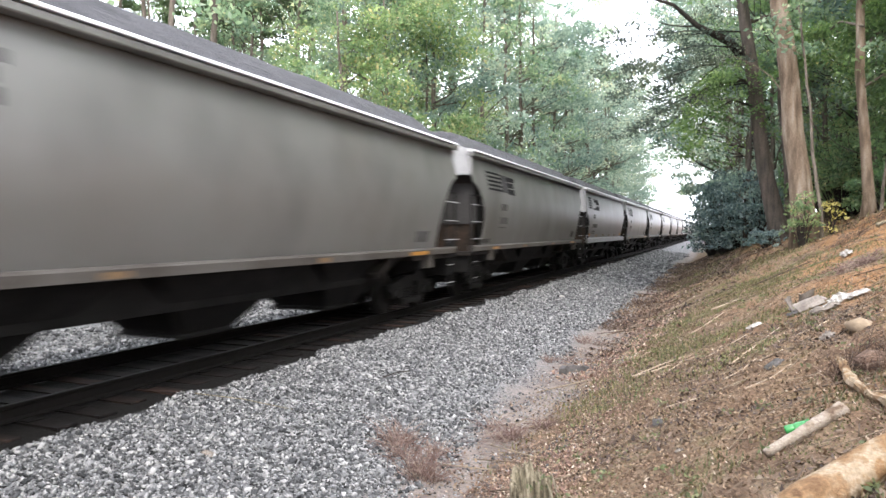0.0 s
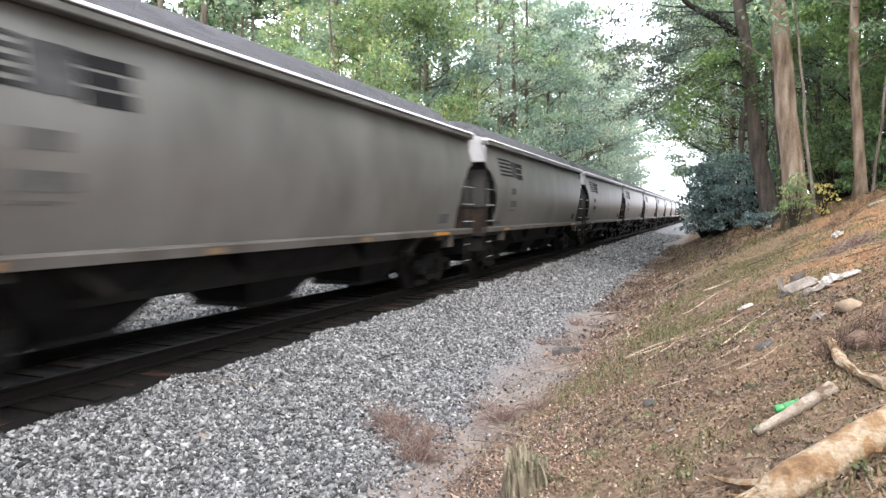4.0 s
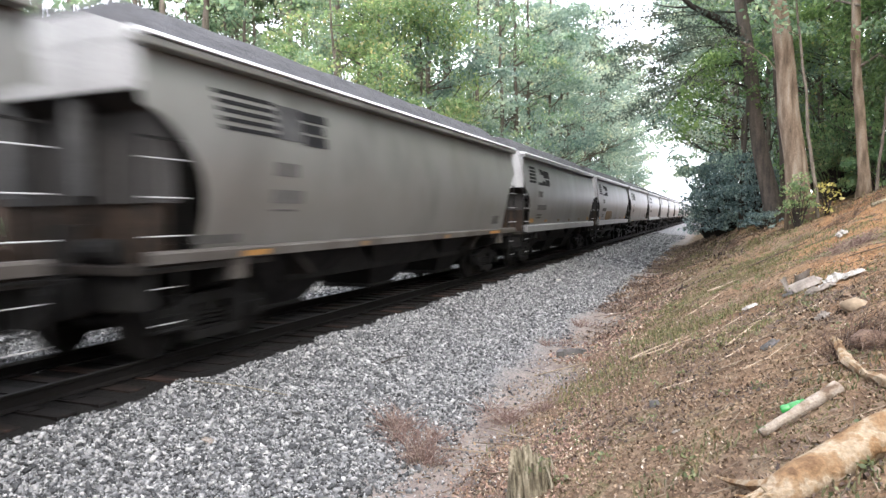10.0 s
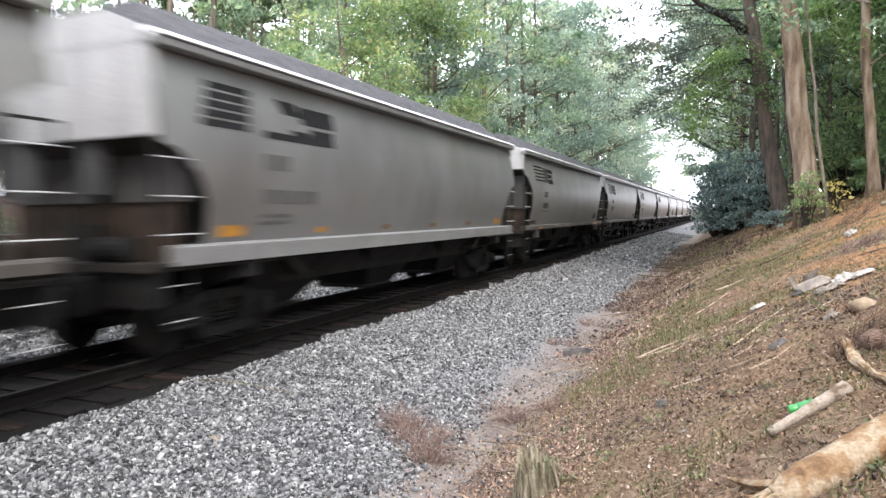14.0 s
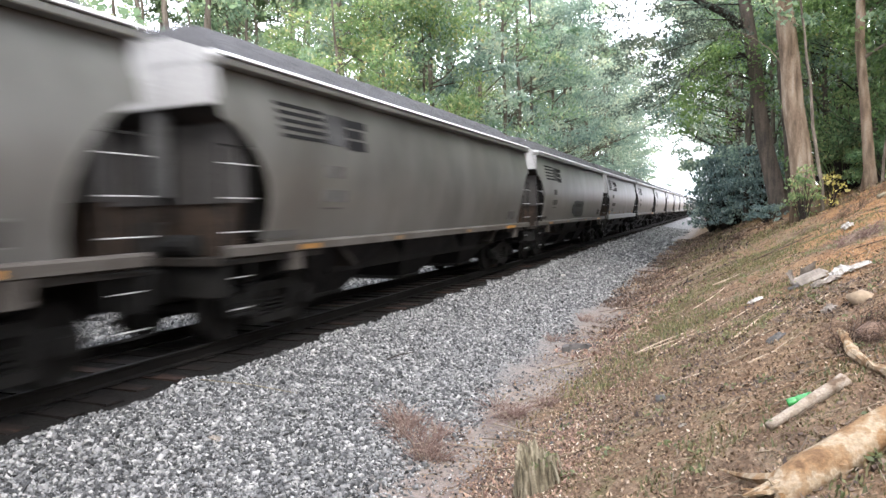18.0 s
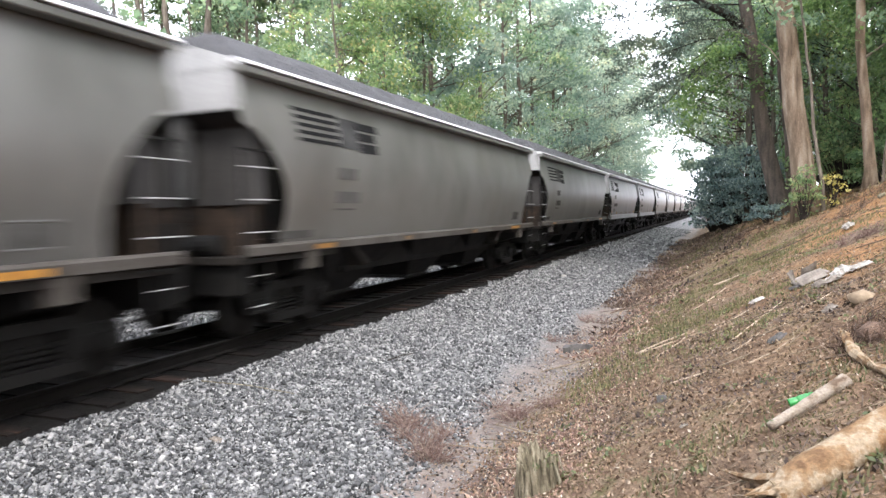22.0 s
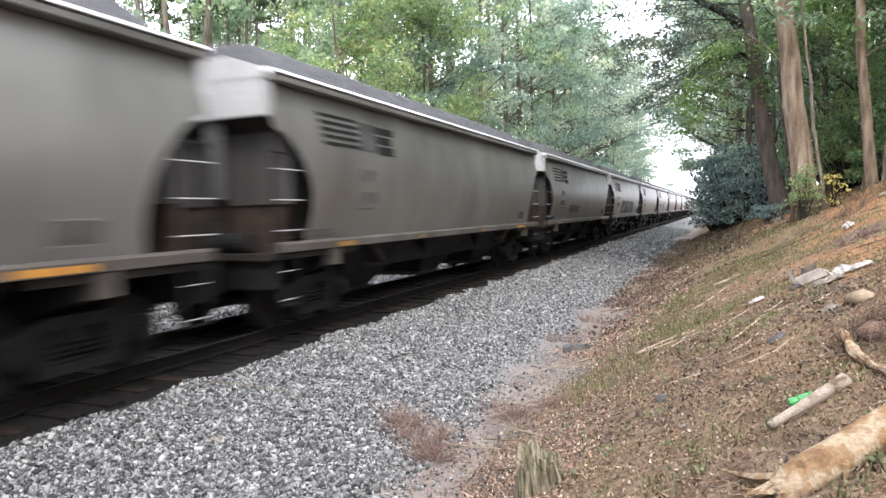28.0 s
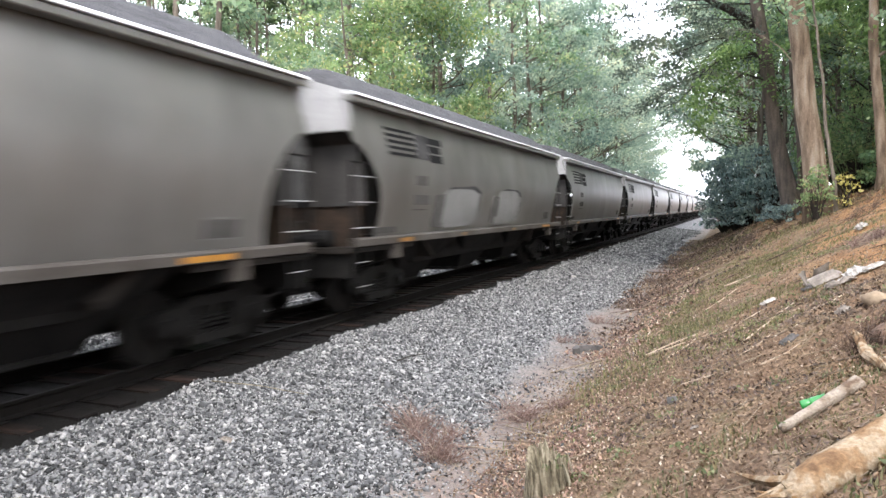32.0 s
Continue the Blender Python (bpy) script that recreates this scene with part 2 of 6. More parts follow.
LEAF_SHRUB = by_island("leaves_evergreen_shrub", [(0.0, (0.1, 0.148, 0.156)), (0.6, (0.179, 0.243, 0.249)), (1.0, (0.3, 0.364, 0.358))], 0.55, 0.42, clump=0.9)
LEAF_DARK = by_island("leaves_dark", [(0.0, (0.135, 0.215, 0.115)), (0.6, (0.230, 0.340, 0.180)), (1.0, (0.370, 0.465, 0.250))], 0.65, 0.58, clump=0.6)
LEAF_FRESH = by_island("leaves_fresh_green", [(0.0, (0.070, 0.122, 0.048)), (0.5, (0.125, 0.205, 0.078)), (1.0, (0.220, 0.310, 0.125))], 0.6, 0.45, clump=0.5)
LEAF_GREY = by_island("leaves_grey_green", [(0.0, (0.070, 0.092, 0.078)), (0.6, (0.120, 0.148, 0.122)), (1.0, (0.190, 0.212, 0.162))], 0.7, 0.3, clump=0.6)
NEEDLE = by_island("pine_needles", [(0.0, (0.03, 0.06, 0.02)), (1.0, (0.09, 0.14, 0.05))], 0.6, 0.2)
BARK = mottled("grey_brown_bark", [(0.3, (0.07, 0.058, 0.046)), (0.7, (0.21, 0.18, 0.145))], 2.5, 0.95, 0.0, 18, 0.9, stretch=(3, 3, 0.5), depth=0.04)
BARK_TAN = mottled("tan_bark", [(0.32, (0.085, 0.062, 0.044)), (0.48, (0.165, 0.122, 0.086)), (0.58, (0.215, 0.168, 0.124)), (0.70, (0.27, 0.225, 0.178))], 2.6, 0.95, 0.0, 34, 0.6, stretch=(2.4, 2.4, 0.45), depth=0.02)
BARK_MID = mottled("brown_grey_bark", [(0.3, (0.040, 0.034, 0.029)), (0.7, (0.125, 0.098, 0.078))], 2.5, 0.95, 0.0, 18, 0.9, stretch=(3, 3, 0.5), depth=0.04)
BARK_DARK = mottled("dark_bark", [(0.3, (0.018, 0.016, 0.014)), (0.7, (0.060, 0.050, 0.042))], 2.5, 0.95, 0.0, 18, 0.9, stretch=(3, 3, 0.5), depth=0.04)
BARE_WOOD = mottled("barkless_log", [(0.34, (0.105, 0.062, 0.034)), (0.42, (0.185, 0.115, 0.062)), (0.50, (0.215, 0.150, 0.092)), (0.54, (0.285, 0.230, 0.165)), (0.60, (0.240, 0.180, 0.118)), (0.64, (0.190, 0.115, 0.058)), (0.72, (0.125, 0.072, 0.037))], 6.0, 0.95, 0.0, 60, 0.9, depth=0.008)
PALE_BARK = mottled("pale_worn_bark", [(0.36, (0.10, 0.065, 0.042)), (0.43, (0.20, 0.155, 0.115)), (0.56, (0.29, 0.25, 0.205)), (0.66, (0.22, 0.175, 0.135))], 11, 0.95, 0.0, 70, 0.8)
CLOD = mottled("red_brown_earth", [(0.3, (0.062, 0.038, 0.026)), (0.55, (0.125, 0.075, 0.050)), (0.75, (0.205, 0.140, 0.098))], 9, 0.95, 0.0, 50, 1.0, depth=0.03)
PALE_STICK = mottled("pale_stick", [(0.3, (0.26, 0.19, 0.13)), (0.7, (0.46, 0.38, 0.29))], 6, 0.9, 0, 40, 0.5)
GREY_WOOD = mottled("weathered_wood", [(0.34, (0.070, 0.060, 0.042)), (0.5, (0.190, 0.165, 0.115)), (0.66, (0.320, 0.285, 0.215))], 6, 0.95, 0.0, 60, 0.7, stretch=(5, 5, 0.6))
SPLIT_WOOD = mottled("split_pale_wood", [(0.34, (0.150, 0.135, 0.095)), (0.5, (0.280, 0.250, 0.180)), (0.66, (0.400, 0.365, 0.285))], 6, 0.95, 0.0, 60, 0.5, stretch=(5, 5, 0.6))
GREEN_PET = mottled("green_plastic", [(0.3, (0.0108, 0.128, 0.0225)), (0.7, (0.0315, 0.238, 0.054))], 8, 0.25)
PAPER = mottled("dirty_white_paper", [(0.3, (0.176, 0.16, 0.136)), (0.5, (0.384, 0.368, 0.344)), (0.7, (0.544, 0.528, 0.504))], 14, 0.8)
CARD = mottled("soggy_cardboard", [(0.3, (0.11, 0.092, 0.078)), (0.7, (0.25, 0.22, 0.19))], 6, 0.9)
RUBBER = mottled("grey_rubber", [(0.3, (0.04, 0.0384, 0.036)), (0.7, (0.104, 0.096, 0.092))], 8, 0.8)
ROCK = mottled("tan_rock", [(0.3, (0.168, 0.12, 0.078)), (0.7, (0.288, 0.222, 0.15))], 5, 0.9, 0, 30, 0.6)


def ground_material():
    """Red-brown soil and needles on the bank, pale dust in the ditch, grey fines under the ballast."""
    m, n, l, b = material("ground", 0.95)
    geo = n.new("ShaderNodeNewGeometry")
    p = geo.outputs["Position"]
    sep = n.new("ShaderNodeSeparateXYZ")
    l.new(p, sep.inputs[0])
    wob = noise_tex(n, l, 0.5, 5, 0.6, vec=p)
    mid = noise_tex(n, l, 2.2, 5, 0.65, vec=p)
    fine = noise_tex(n, l, 28, 4, 0.7, vec=p)
    soil = ramp(n, [(0.30, (0.0536, 0.0375, 0.0277)), (0.45, (0.116, 0.0798, 0.0554)), (0.56, (0.179, 0.132, 0.0924)), (0.66, (0.0986, 0.0938, 0.0462)), (0.78, (0.169, 0.146, 0.0832))])
    l.new(mid.outputs["Fac"], soil.inputs[0])
    # orange soil, stronger uphill: warm sun on the upper bank is put in too
    orange = ramp(n, [(0.38, (0, 0, 0)), (0.6, (0.85, 0.85, 0.85))])
    l.new(wob.outputs["Fac"], orange.inputs[0])
    high = n.new("ShaderNodeMapRange")
    high.inputs["From Min"].default_value, high.inputs["From Max"].default_value = 0.0, 3.0
    high.inputs["To Min"].default_value, high.inputs["To Max"].default_value = 0.2, 1.7
    l.new(sep.outputs["X"], high.inputs["Value"])
    red = n.new("ShaderNodeMath")
    red.operation, red.use_clamp = "MULTIPLY", True
    l.new(orange.outputs[0], red.inputs[0])
    l.new(high.outputs[0], red.inputs[1])
    tan = ramp(n, [(0.35, (0.115, 0.069, 0.0396)), (0.5, (0.24, 0.129, 0.0616)), (0.65, (0.326, 0.193, 0.0968))])
    l.new(fine.outputs["Fac"], tan.inputs[0])
    col = mixed(n, l, red.outputs[0], soil.outputs[0], tan.outputs[0])

    def edge(at, width, wobble):
        ad = n.new("ShaderNodeMath")
        ad.operation = "MULTIPLY_ADD"
        ad.inputs[1].default_value = wobble
        l.new(mid.outputs["Fac"], ad.inputs[0])
        l.new(sep.outputs["X"], ad.inputs[2])
        mr = n.new("ShaderNodeMapRange")
        mr.inputs["From Min"].default_value = at + wobble / 2 - width
        mr.inputs["From Max"].default_value = at + wobble / 2 + width
        l.new(ad.outputs[0], mr.inputs["Value"])
        return mr.outputs[0]

    dust = ramp(n, [(0.3, (0.12, 0.096, 0.0864)), (0.7, (0.24, 0.208, 0.188))])
    l.new(mid.outputs["Fac"], dust.inputs[0])
    col = mixed(n, l, edge(-1.9, 0.25, 0.8), dust.outputs[0], col)
    fines = ramp(n, [(0.3, (0.06, 0.06, 0.063)), (0.5, (0.150, 0.151, 0.155)), (0.7, (0.27, 0.27, 0.272))])
    l.new(fine.outputs["Fac"], fines.inputs[0])
    col = mixed(n, l, edge(-2.9, 0.25, 1.0), fines.outputs[0], col)
    far = ramp(n, [(0.3, (0.064, 0.044, 0.036)), (0.7, (0.152, 0.112, 0.092))])
    l.new(mid.outputs["Fac"], far.inputs[0])
    col = mixed(n, l, edge(-14.2, 0.4, 1.0), far.outputs[0], col)
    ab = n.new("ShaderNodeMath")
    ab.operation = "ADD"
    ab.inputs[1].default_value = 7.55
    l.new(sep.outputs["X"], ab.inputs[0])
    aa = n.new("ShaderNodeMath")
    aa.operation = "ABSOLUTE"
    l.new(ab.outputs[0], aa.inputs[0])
    # oily bed under the train, darkened further to hold the train's shade
    oil_shade = n.new("ShaderNodeMapRange")
    oil_shade.inputs["From Min"].default_value, oil_shade.inputs["From Max"].default_value = 1.52, 1.70
    l.new(aa.outputs[0], oil_shade.inputs["Value"])
    col = mixed(n, l, oil_shade.outputs[0], (0.006, 0.0052, 0.0047), col)
    g = ramp(n, [(0.3, (0.65, 0.65, 0.65)), (0.7, (1.25, 1.25, 1.25))])
    l.new(fine.outputs["Fac"], g.inputs[0])
    l.new(mixed(n, l, 1.0, col, g.outputs[0], "MULTIPLY"), b.inputs["Base Color"])
    bump(n, l, b, fine.outputs["Fac"], 0.7, 0.04)
    return m


GROUND = ground_material()
# sooty, dusty or rotten surfaces hardly shine
for dull in (SOOT_SHADE, CAST, WHEEL, RAIL, RAIL_TOP, TIE, RUSTY, BROWN_STEEL, POST, COAL, GROUND, BARK, BARK_TAN, BARK_DARK, STONE, LITTER, BARE_WOOD, GREY_WOOD):
    dull.node_tree.nodes["Principled BSDF"].inputs["Specular IOR Level"].default_value = 0.15


# ---- mesh building ----
class Shape:
    """Vertices and faces gathered into one mesh."""

    def __init__(self):
        self.v, self.f = [], []

    def add(self, verts, faces):
        k = len(self.v)
        self.v += [tuple(p) for p in verts]
        self.f += [tuple(k + i for i in f) for f in faces]
        return self

    def box(self, x0, y0, z0, x1, y1, z1, c=0.0):
        """A box; c chamfers the edges that run along y."""
        if c:
            prof = [(x0 + c, z0), (x1 - c, z0), (x1, z0 + c), (x1, z1 - c), (x1 - c, z1), (x0 + c, z1), (x0, z1 - c), (x0, z0 + c)]
        else:
            prof = [(x0, z0), (x1, z0), (x1, z1), (x0, z1)]
        return self.prism(prof, y0, y1)

    def prism(self, prof, y0, y1):
        """A profile in x, z drawn out along y."""
        n = len(prof)
        verts = [(x, y0, z) for x, z in prof] + [(x, y1, z) for x, z in prof]
        faces = [(i, (i + 1) % n, n + (i + 1) % n, n + i) for i in range(n)]
        faces += [tuple(range(n - 1, -1, -1)), tuple(range(n, 2 * n))]
        return self.add(verts, faces)

    def slab(self, prof, x0, x1):
        """A profile in y, z drawn out along x."""
        n = len(prof)
        verts = [(x0, y, z) for y, z in prof] + [(x1, y, z) for y, z in prof]
        faces = [(i, n + i, n + (i + 1) % n, (i + 1) % n) for i in range(n)]
        faces += [tuple(range(n)), tuple(range(2 * n - 1, n - 1, -1))]
        return self.add(verts, faces)

    def tube(self, pts, radii, sides=8, rough=0.0, rng=None):
        pts = [Vector(p) for p in pts]
        rings = []
        for i, p in enumerate(pts):
            d = (pts[min(i + 1, len(pts) - 1)] - pts[max(i - 1, 0)]).normalized()
            u = d.orthogonal().normalized() if i == 0 else (u - d * u.dot(d)).normalized()
            w = d.cross(u)
            ring = []
            for s in range(sides):
                t = 2 * math.pi * s / sides
                r = radii[i] * (1 + (rng.uniform(-rough, rough) if rough else 0))
                ring.append(p + (u * math.cos(t) + w * math.sin(t)) * r)
            rings.append(ring)
        verts = [v for r in rings for v in r]
        faces = []
        for i in range(len(rings) - 1):
            for s in range(sides):
                a, b2 = i * sides + s, i * sides + (s + 1) % sides
                faces.append((a, b2, b2 + sides, a + sides))
        faces.append(tuple(range(sides - 1, -1, -1)))
        faces.append(tuple((len(rings) - 1) * sides + s for s in range(sides)))
        return self.add(verts, faces)

    def mesh(self, name, mat, smooth=False):
        me = bpy.data.meshes.new(name)
        me.from_pydata(self.v, [], self.f)
        me.materials.append(mat)
        if smooth:
            me.polygons.foreach_set("use_smooth", [True] * len(me.polygons))
        me.update()
        return me


def part(name, data, parent, at=None, label=""):
    ob = new(name, data)
    ob.parent = parent
    if at is not None:
        ob.matrix_basis = at
    if label:
        ob["label"] = label
    return ob


def array_mesh(name, verts, faces, mat, smooth=False):
    """A mesh from numpy arrays, all faces with the same number of corners."""
    me = bpy.data.meshes.new(name)
    k = faces.shape[1]
    me.vertices.add(len(verts))
    me.vertices.foreach_set("co", verts.astype(np.float32).ravel())
    me.loops.add(faces.size)
    me.loops.foreach_set("vertex_index", faces.astype(np.int32).ravel())
    me.polygons.add(len(faces))
    me.polygons.foreach_set("loop_start", np.arange(0, faces.size, k, dtype=np.int32))
    if smooth:
        me.polygons.foreach_set("use_smooth", np.ones(len(faces), dtype=bool))
    me.materials.append(mat)
    me.update(calc_edges=True)
    return me


# ---- ground ----
TRACK = -7.55
PROFILE_X = [-300, -60, -30, -17, -13.4, -11.6, -9.1, -8.9, -6.25, -5.95, -4.5, -2.9, -2.2, -1.7, 0.0, 2.0, 5.5, 8.0, 14.0, 60, 300]
PROFILE_Z = [6.0, 4.0, 2.4, 0.7, -0.35, -0.5, -0.23, -0.205, -0.205, -0.235, -0.47, -0.67, -0.70, -0.56, 0.27, 1.22, 2.75, 3.4, 3.9, 6, 7]


def hash_noise(x, y, scale, seed):
    """Smooth value noise on arrays."""
    xs, ys = x * scale + seed * 17.3, y * scale - seed * 9.1
    xi, yi = np.floor(xs), np.floor(ys)
    xf, yf = xs - xi, ys - yi
    xf, yf = xf * xf * (3 - 2 * xf), yf * yf * (3 - 2 * yf)

    def h(i, j):
        return np.modf(np.abs(np.sin(i * 127.1 + j * 311.7 + seed * 74.7) * 43758.5453))[0]

    return (h(xi, yi) * (1 - xf) + h(xi + 1, yi) * xf) * (1 - yf) + (h(xi, yi + 1) * (1 - xf) + h(xi + 1, yi + 1) * xf) * yf


def ground_z(x, y):
    x, y = np.asarray(x, float), np.asarray(y, float)
    z = np.interp(x, PROFILE_X, PROFILE_Z)
    wide = np.clip((np.abs(x + 7.55) - 6.2) / 3.0, 0, 1)
    flat = np.clip((y - 230) / 120, 0, 1) * np.clip((np.abs(x + 7.55) - 4) / 3.0, 0, 1)
    z = z * (1 - flat) - 0.6 * flat
    lumps = (hash_noise(x, y, 0.45, 1) - 0.5) * 0.30 + (hash_noise(x, y, 1.3, 2) - 0.5) * 0.13 + (hash_noise(x, y, 4.0, 3) - 0.5) * 0.05
    small = (hash_noise(x, y, 1.1, 4) - 0.5) * 0.05 + (hash_noise(x, y, 5.0, 5) - 0.5) * 0.025
    off = np.clip((np.abs(x + 7.55) - 1.5) / 0.3, 0, 1)
    return z + lumps * wide + small * off


def make_ground():
    xs = np.concatenate([np.linspace(-300, -40, 14)[:-1], np.linspace(-40, -13, 36)[:-1], np.linspace(-13, 6, 150)[:-1], np.linspace(6, 20, 36)[:-1], np.linspace(20, 300, 20)])
    ys = np.concatenate([np.linspace(-120, 0, 20)[:-1], np.linspace(0, 22, 160)[:-1], np.linspace(22, 60, 90)[:-1], np.linspace(60, 260, 80)[:-1], np.linspace(260, 1500, 20)])
    gx, gy = np.meshgrid(xs, ys)
    v = np.stack([gx, gy, ground_z(gx, gy)], -1).reshape(-1, 3)
    nx = len(xs)
    i = (np.arange(len(ys) - 1)[:, None] * nx + np.arange(nx - 1)[None]).ravel()
    f = np.stack([i, i + 1, i + 1 + nx, i + nx], 1)
    ob = new("ground", array_mesh("ground", v, f, GROUND, True))
    tagged(ob, "reddish-brown sloping bank, dusty ditch and gravel bed of a railway cutting", "ground", kind="structure")


make_ground()


def make_stones(name, n, x0, x1, y0, y1, size, rng, keep=None, lift=0.35, mat=None):
    """n crushed stones strewn over the ground."""
    x, y = rng.uniform(x0, x1, n), rng.uniform(y0, y1, n)
    if keep is not None:
        k = keep(x, y, rng)
        x, y = x[k], y[k]
        n = len(x)
    s = size * rng.lognormal(0, 0.32, n)
    z = ground_z(x, y) + s * lift
    base = np.array([(1, 0.2, 0), (-1, -0.2, 0), (0.2, 1, 0), (-0.2, -1, 0), (0, 0, 1), (0, 0, -1)], float)
    v = (base[None] * rng.uniform(0.7, 1.25, (n, 6, 1)) + rng.normal(0, 0.22, (n, 6, 3))) * (s[:, None] * np.stack([rng.uniform(0.8, 1.3, n), rng.uniform(0.6, 1.0, n), rng.uniform(0.5, 0.85, n)], 1))[:, None, :]
    q = rng.normal(size=(n, 4)) * np.array([1, 0.35, 0.35, 1])
    q /= np.linalg.norm(q, axis=1, keepdims=True)
    w, a, b, c = q.T
    m = np.stack([1 - 2 * (b * b + c * c), 2 * (a * b - c * w), 2 * (a * c + b * w), 2 * (a * b + c * w), 1 - 2 * (a * a + c * c), 2 * (b * c - a * w),
                  2 * (a * c - b * w), 2 * (b * c + a * w), 1 - 2 * (a * a + b * b)], 1).reshape(n, 3, 3)
    v = np.einsum("nij,nkj->nki", m, v) + np.stack([x, y, z], 1)[:, None, :]
    tris = np.array([(0, 2, 4), (2, 1, 4), (1, 3, 4), (3, 0, 4), (2, 0, 5), (1, 2, 5), (3, 1, 5), (0, 3, 5)])
    f = (np.arange(n)[:, None, None] * 6 + tris[None]).reshape(-1, 3)
    return array_mesh(name, v.reshape(-1, 3), f, mat or STONE)


def ballast_edge(x, y, rng):
    right = -2.85 + np.clip(12 - y, 0, 10) * 0.07 + (hash_noise(x, y, 0.8, 8) - 0.5) * 1.0
    left = -6.02 + (hash_noise(x, y, 1.9, 12) - 0.5) * 0.30 + (hash_noise(x, y, 5.0, 13) - 0.5) * 0.12
    return (x > left) & (rng.uniform(size=len(x)) < np.clip((right - x) / 0.5 + 0.15, 0, 1) * (0.35 + 0.65 * np.clip((right - x) / 1.2, 0, 1)))


rng = np.random.default_rng(5)
for bed in ((92000, -6.22, -1.8, 2.5, 13, 0.0205), (70000, -6.22, -2.2, 13, 32, 0.024), (60000, -6.22, -2.4, 31, 78, 0.040), (9000, -6.22, -1.6, -9, 2.6, 0.034), (42000, -13.6, -8.85, -4, 45, 0.036)):
    tagged(new("ballast", make_stones("ballast", *bed, rng, ballast_edge if bed[1] > -7 else None)),
           "pale grey crushed granite ballast beside the track", "gravel", kind="stuff")


# ---- track ----
def make_track():
    track = new("railway_track")
    track.location = (TRACK, 0, 0)
    tagged(track, "straight railway track with brown wooden ties and steel rails on ballast", "railway track", kind="structure")
    prof = [(-0.07, -0.18), (0.07, -0.18), (0.07, -0.165), (0.012, -0.145), (0.012, -0.045), (0.034, -0.035), (0.036, -0.008), (0.028, -0.001), (-0.028, -0.001), (-0.036, -0.008), (-0.034, -0.035), (-0.012, -0.045), (-0.012, -0.145), (-0.07, -0.165)]
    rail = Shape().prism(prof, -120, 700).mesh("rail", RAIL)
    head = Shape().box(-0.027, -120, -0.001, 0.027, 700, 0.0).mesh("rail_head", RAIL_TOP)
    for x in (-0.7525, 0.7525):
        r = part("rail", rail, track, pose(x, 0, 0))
        part("running_surface", head, r, label="steel running surface, darkened for the train's shade")
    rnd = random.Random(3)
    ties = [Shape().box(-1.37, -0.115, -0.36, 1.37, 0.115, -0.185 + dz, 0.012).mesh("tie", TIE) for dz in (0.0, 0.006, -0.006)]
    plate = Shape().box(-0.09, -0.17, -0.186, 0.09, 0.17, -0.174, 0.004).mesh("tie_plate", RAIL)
    far = Shape()
    y = -8.0
    while y < 300:
        if y < 62:
            t = part("tie", ties[rnd.randrange(3)], track, pose(rnd.uniform(-0.07, 0.07), y, rnd.uniform(-0.012, 0.008), 0, 0, rnd.uniform(-1.5, 1.5)))
            if 0 < y < 20:
                part("tie_plate", plate, t, pose(0.7525, 0, 0.004, 0, 0, 90))
        else:
            far.box(-1.3, y - 0.115, -0.36, 1.3, y + 0.115, -0.185)
        y += 0.53 + rnd.uniform(-0.025, 0.025)
    tagged(part("far_ties", far.mesh("far_ties", TIE), track), kind="stuff")


make_track()


# ---- the hopper cars ----
LEN_A, LEN_B = 16.7, 15.65
HALF_W = 1.55
LOW, TOP = 1.40, 3.86


def side_x(z):
    """How far out the bulging side sheet stands at a height."""
    return HALF_W - 0.15 + 0.20 * math.sin(math.pi * min(1, max(0, (z - LOW) / (TOP - LOW))))


def side_sheet(half, insets, top, low):
    """The outer sheet of one side: full length above, cut back in a curve towards the trucks."""
    levels = [(z, half - i) for z, i in insets]
    levels = [l for a, b in zip(levels, levels[1:]) for l in (a, ((a[0] + b[0]) / 2, (a[1] + b[1]) / 2))] + levels[-1:]
    s = Shape()
    for x, flip in ((HALF_W, False), (HALF_W - 0.03, True)):
        k = len(s.v)
        for z, h in levels:
            for i in range(9):
                s.v.append((x + side_x(z) - HALF_W, -h + 2 * h * i / 8, z))
        for r in range(len(levels) - 1):
            for i in range(8):
                a = k + r * 9 + i
                q = (a, a + 9, a + 10, a + 1)
                s.f.append(q if not flip else q[::-1])
    n = 9 * len(levels)
    for c in (0, 8):
        k = len(s.v)
        for r in range(len(levels)):
            s.v += [s.v[r * 9 + c], s.v[n + r * 9 + c]]
        for r in range(len(levels) - 1):
            a = k + 2 * r
            s.f.append((a, a + 1, a + 3, a + 2) if c == 0 else (a, a + 2, a + 3, a + 1))
    return s


def coal_mesh(half, seed):
    """A heap trimmed along the sides, lumpy on top."""
    r = np.random.default_rng(seed)
    nx, ny = 22, 90
    u, w = np.linspace(-1, 1, nx), np.linspace(-1, 1, ny)
    gx, gy = np.meshgrid(u * (HALF_W - 0.1), w * (half - 0.08))
    side = (HALF_W - 0.1 - np.abs(gx)) * 0.97
    end = (half - 0.08 - np.abs(gy)) * 1.5
    z = 3.86 + np.minimum(np.minimum(side, end), 0.70 + 0.05 * np.cos(gx * 2) + 0.015 * np.sin(gy * 1.7 + seed))
    z += (r.random(z.shape) - 0.5) * 0.045 * (np.minimum(side, end) > 0.02)
    v = np.stack([gx, gy, z], -1).reshape(-1, 3)
    i = (np.arange(ny - 1)[:, None] * nx + np.arange(nx - 1)[None]).ravel()
    return array_mesh("coal_load", v, np.stack([i, i + 1, i + 1 + nx, i + nx], 1), COAL)


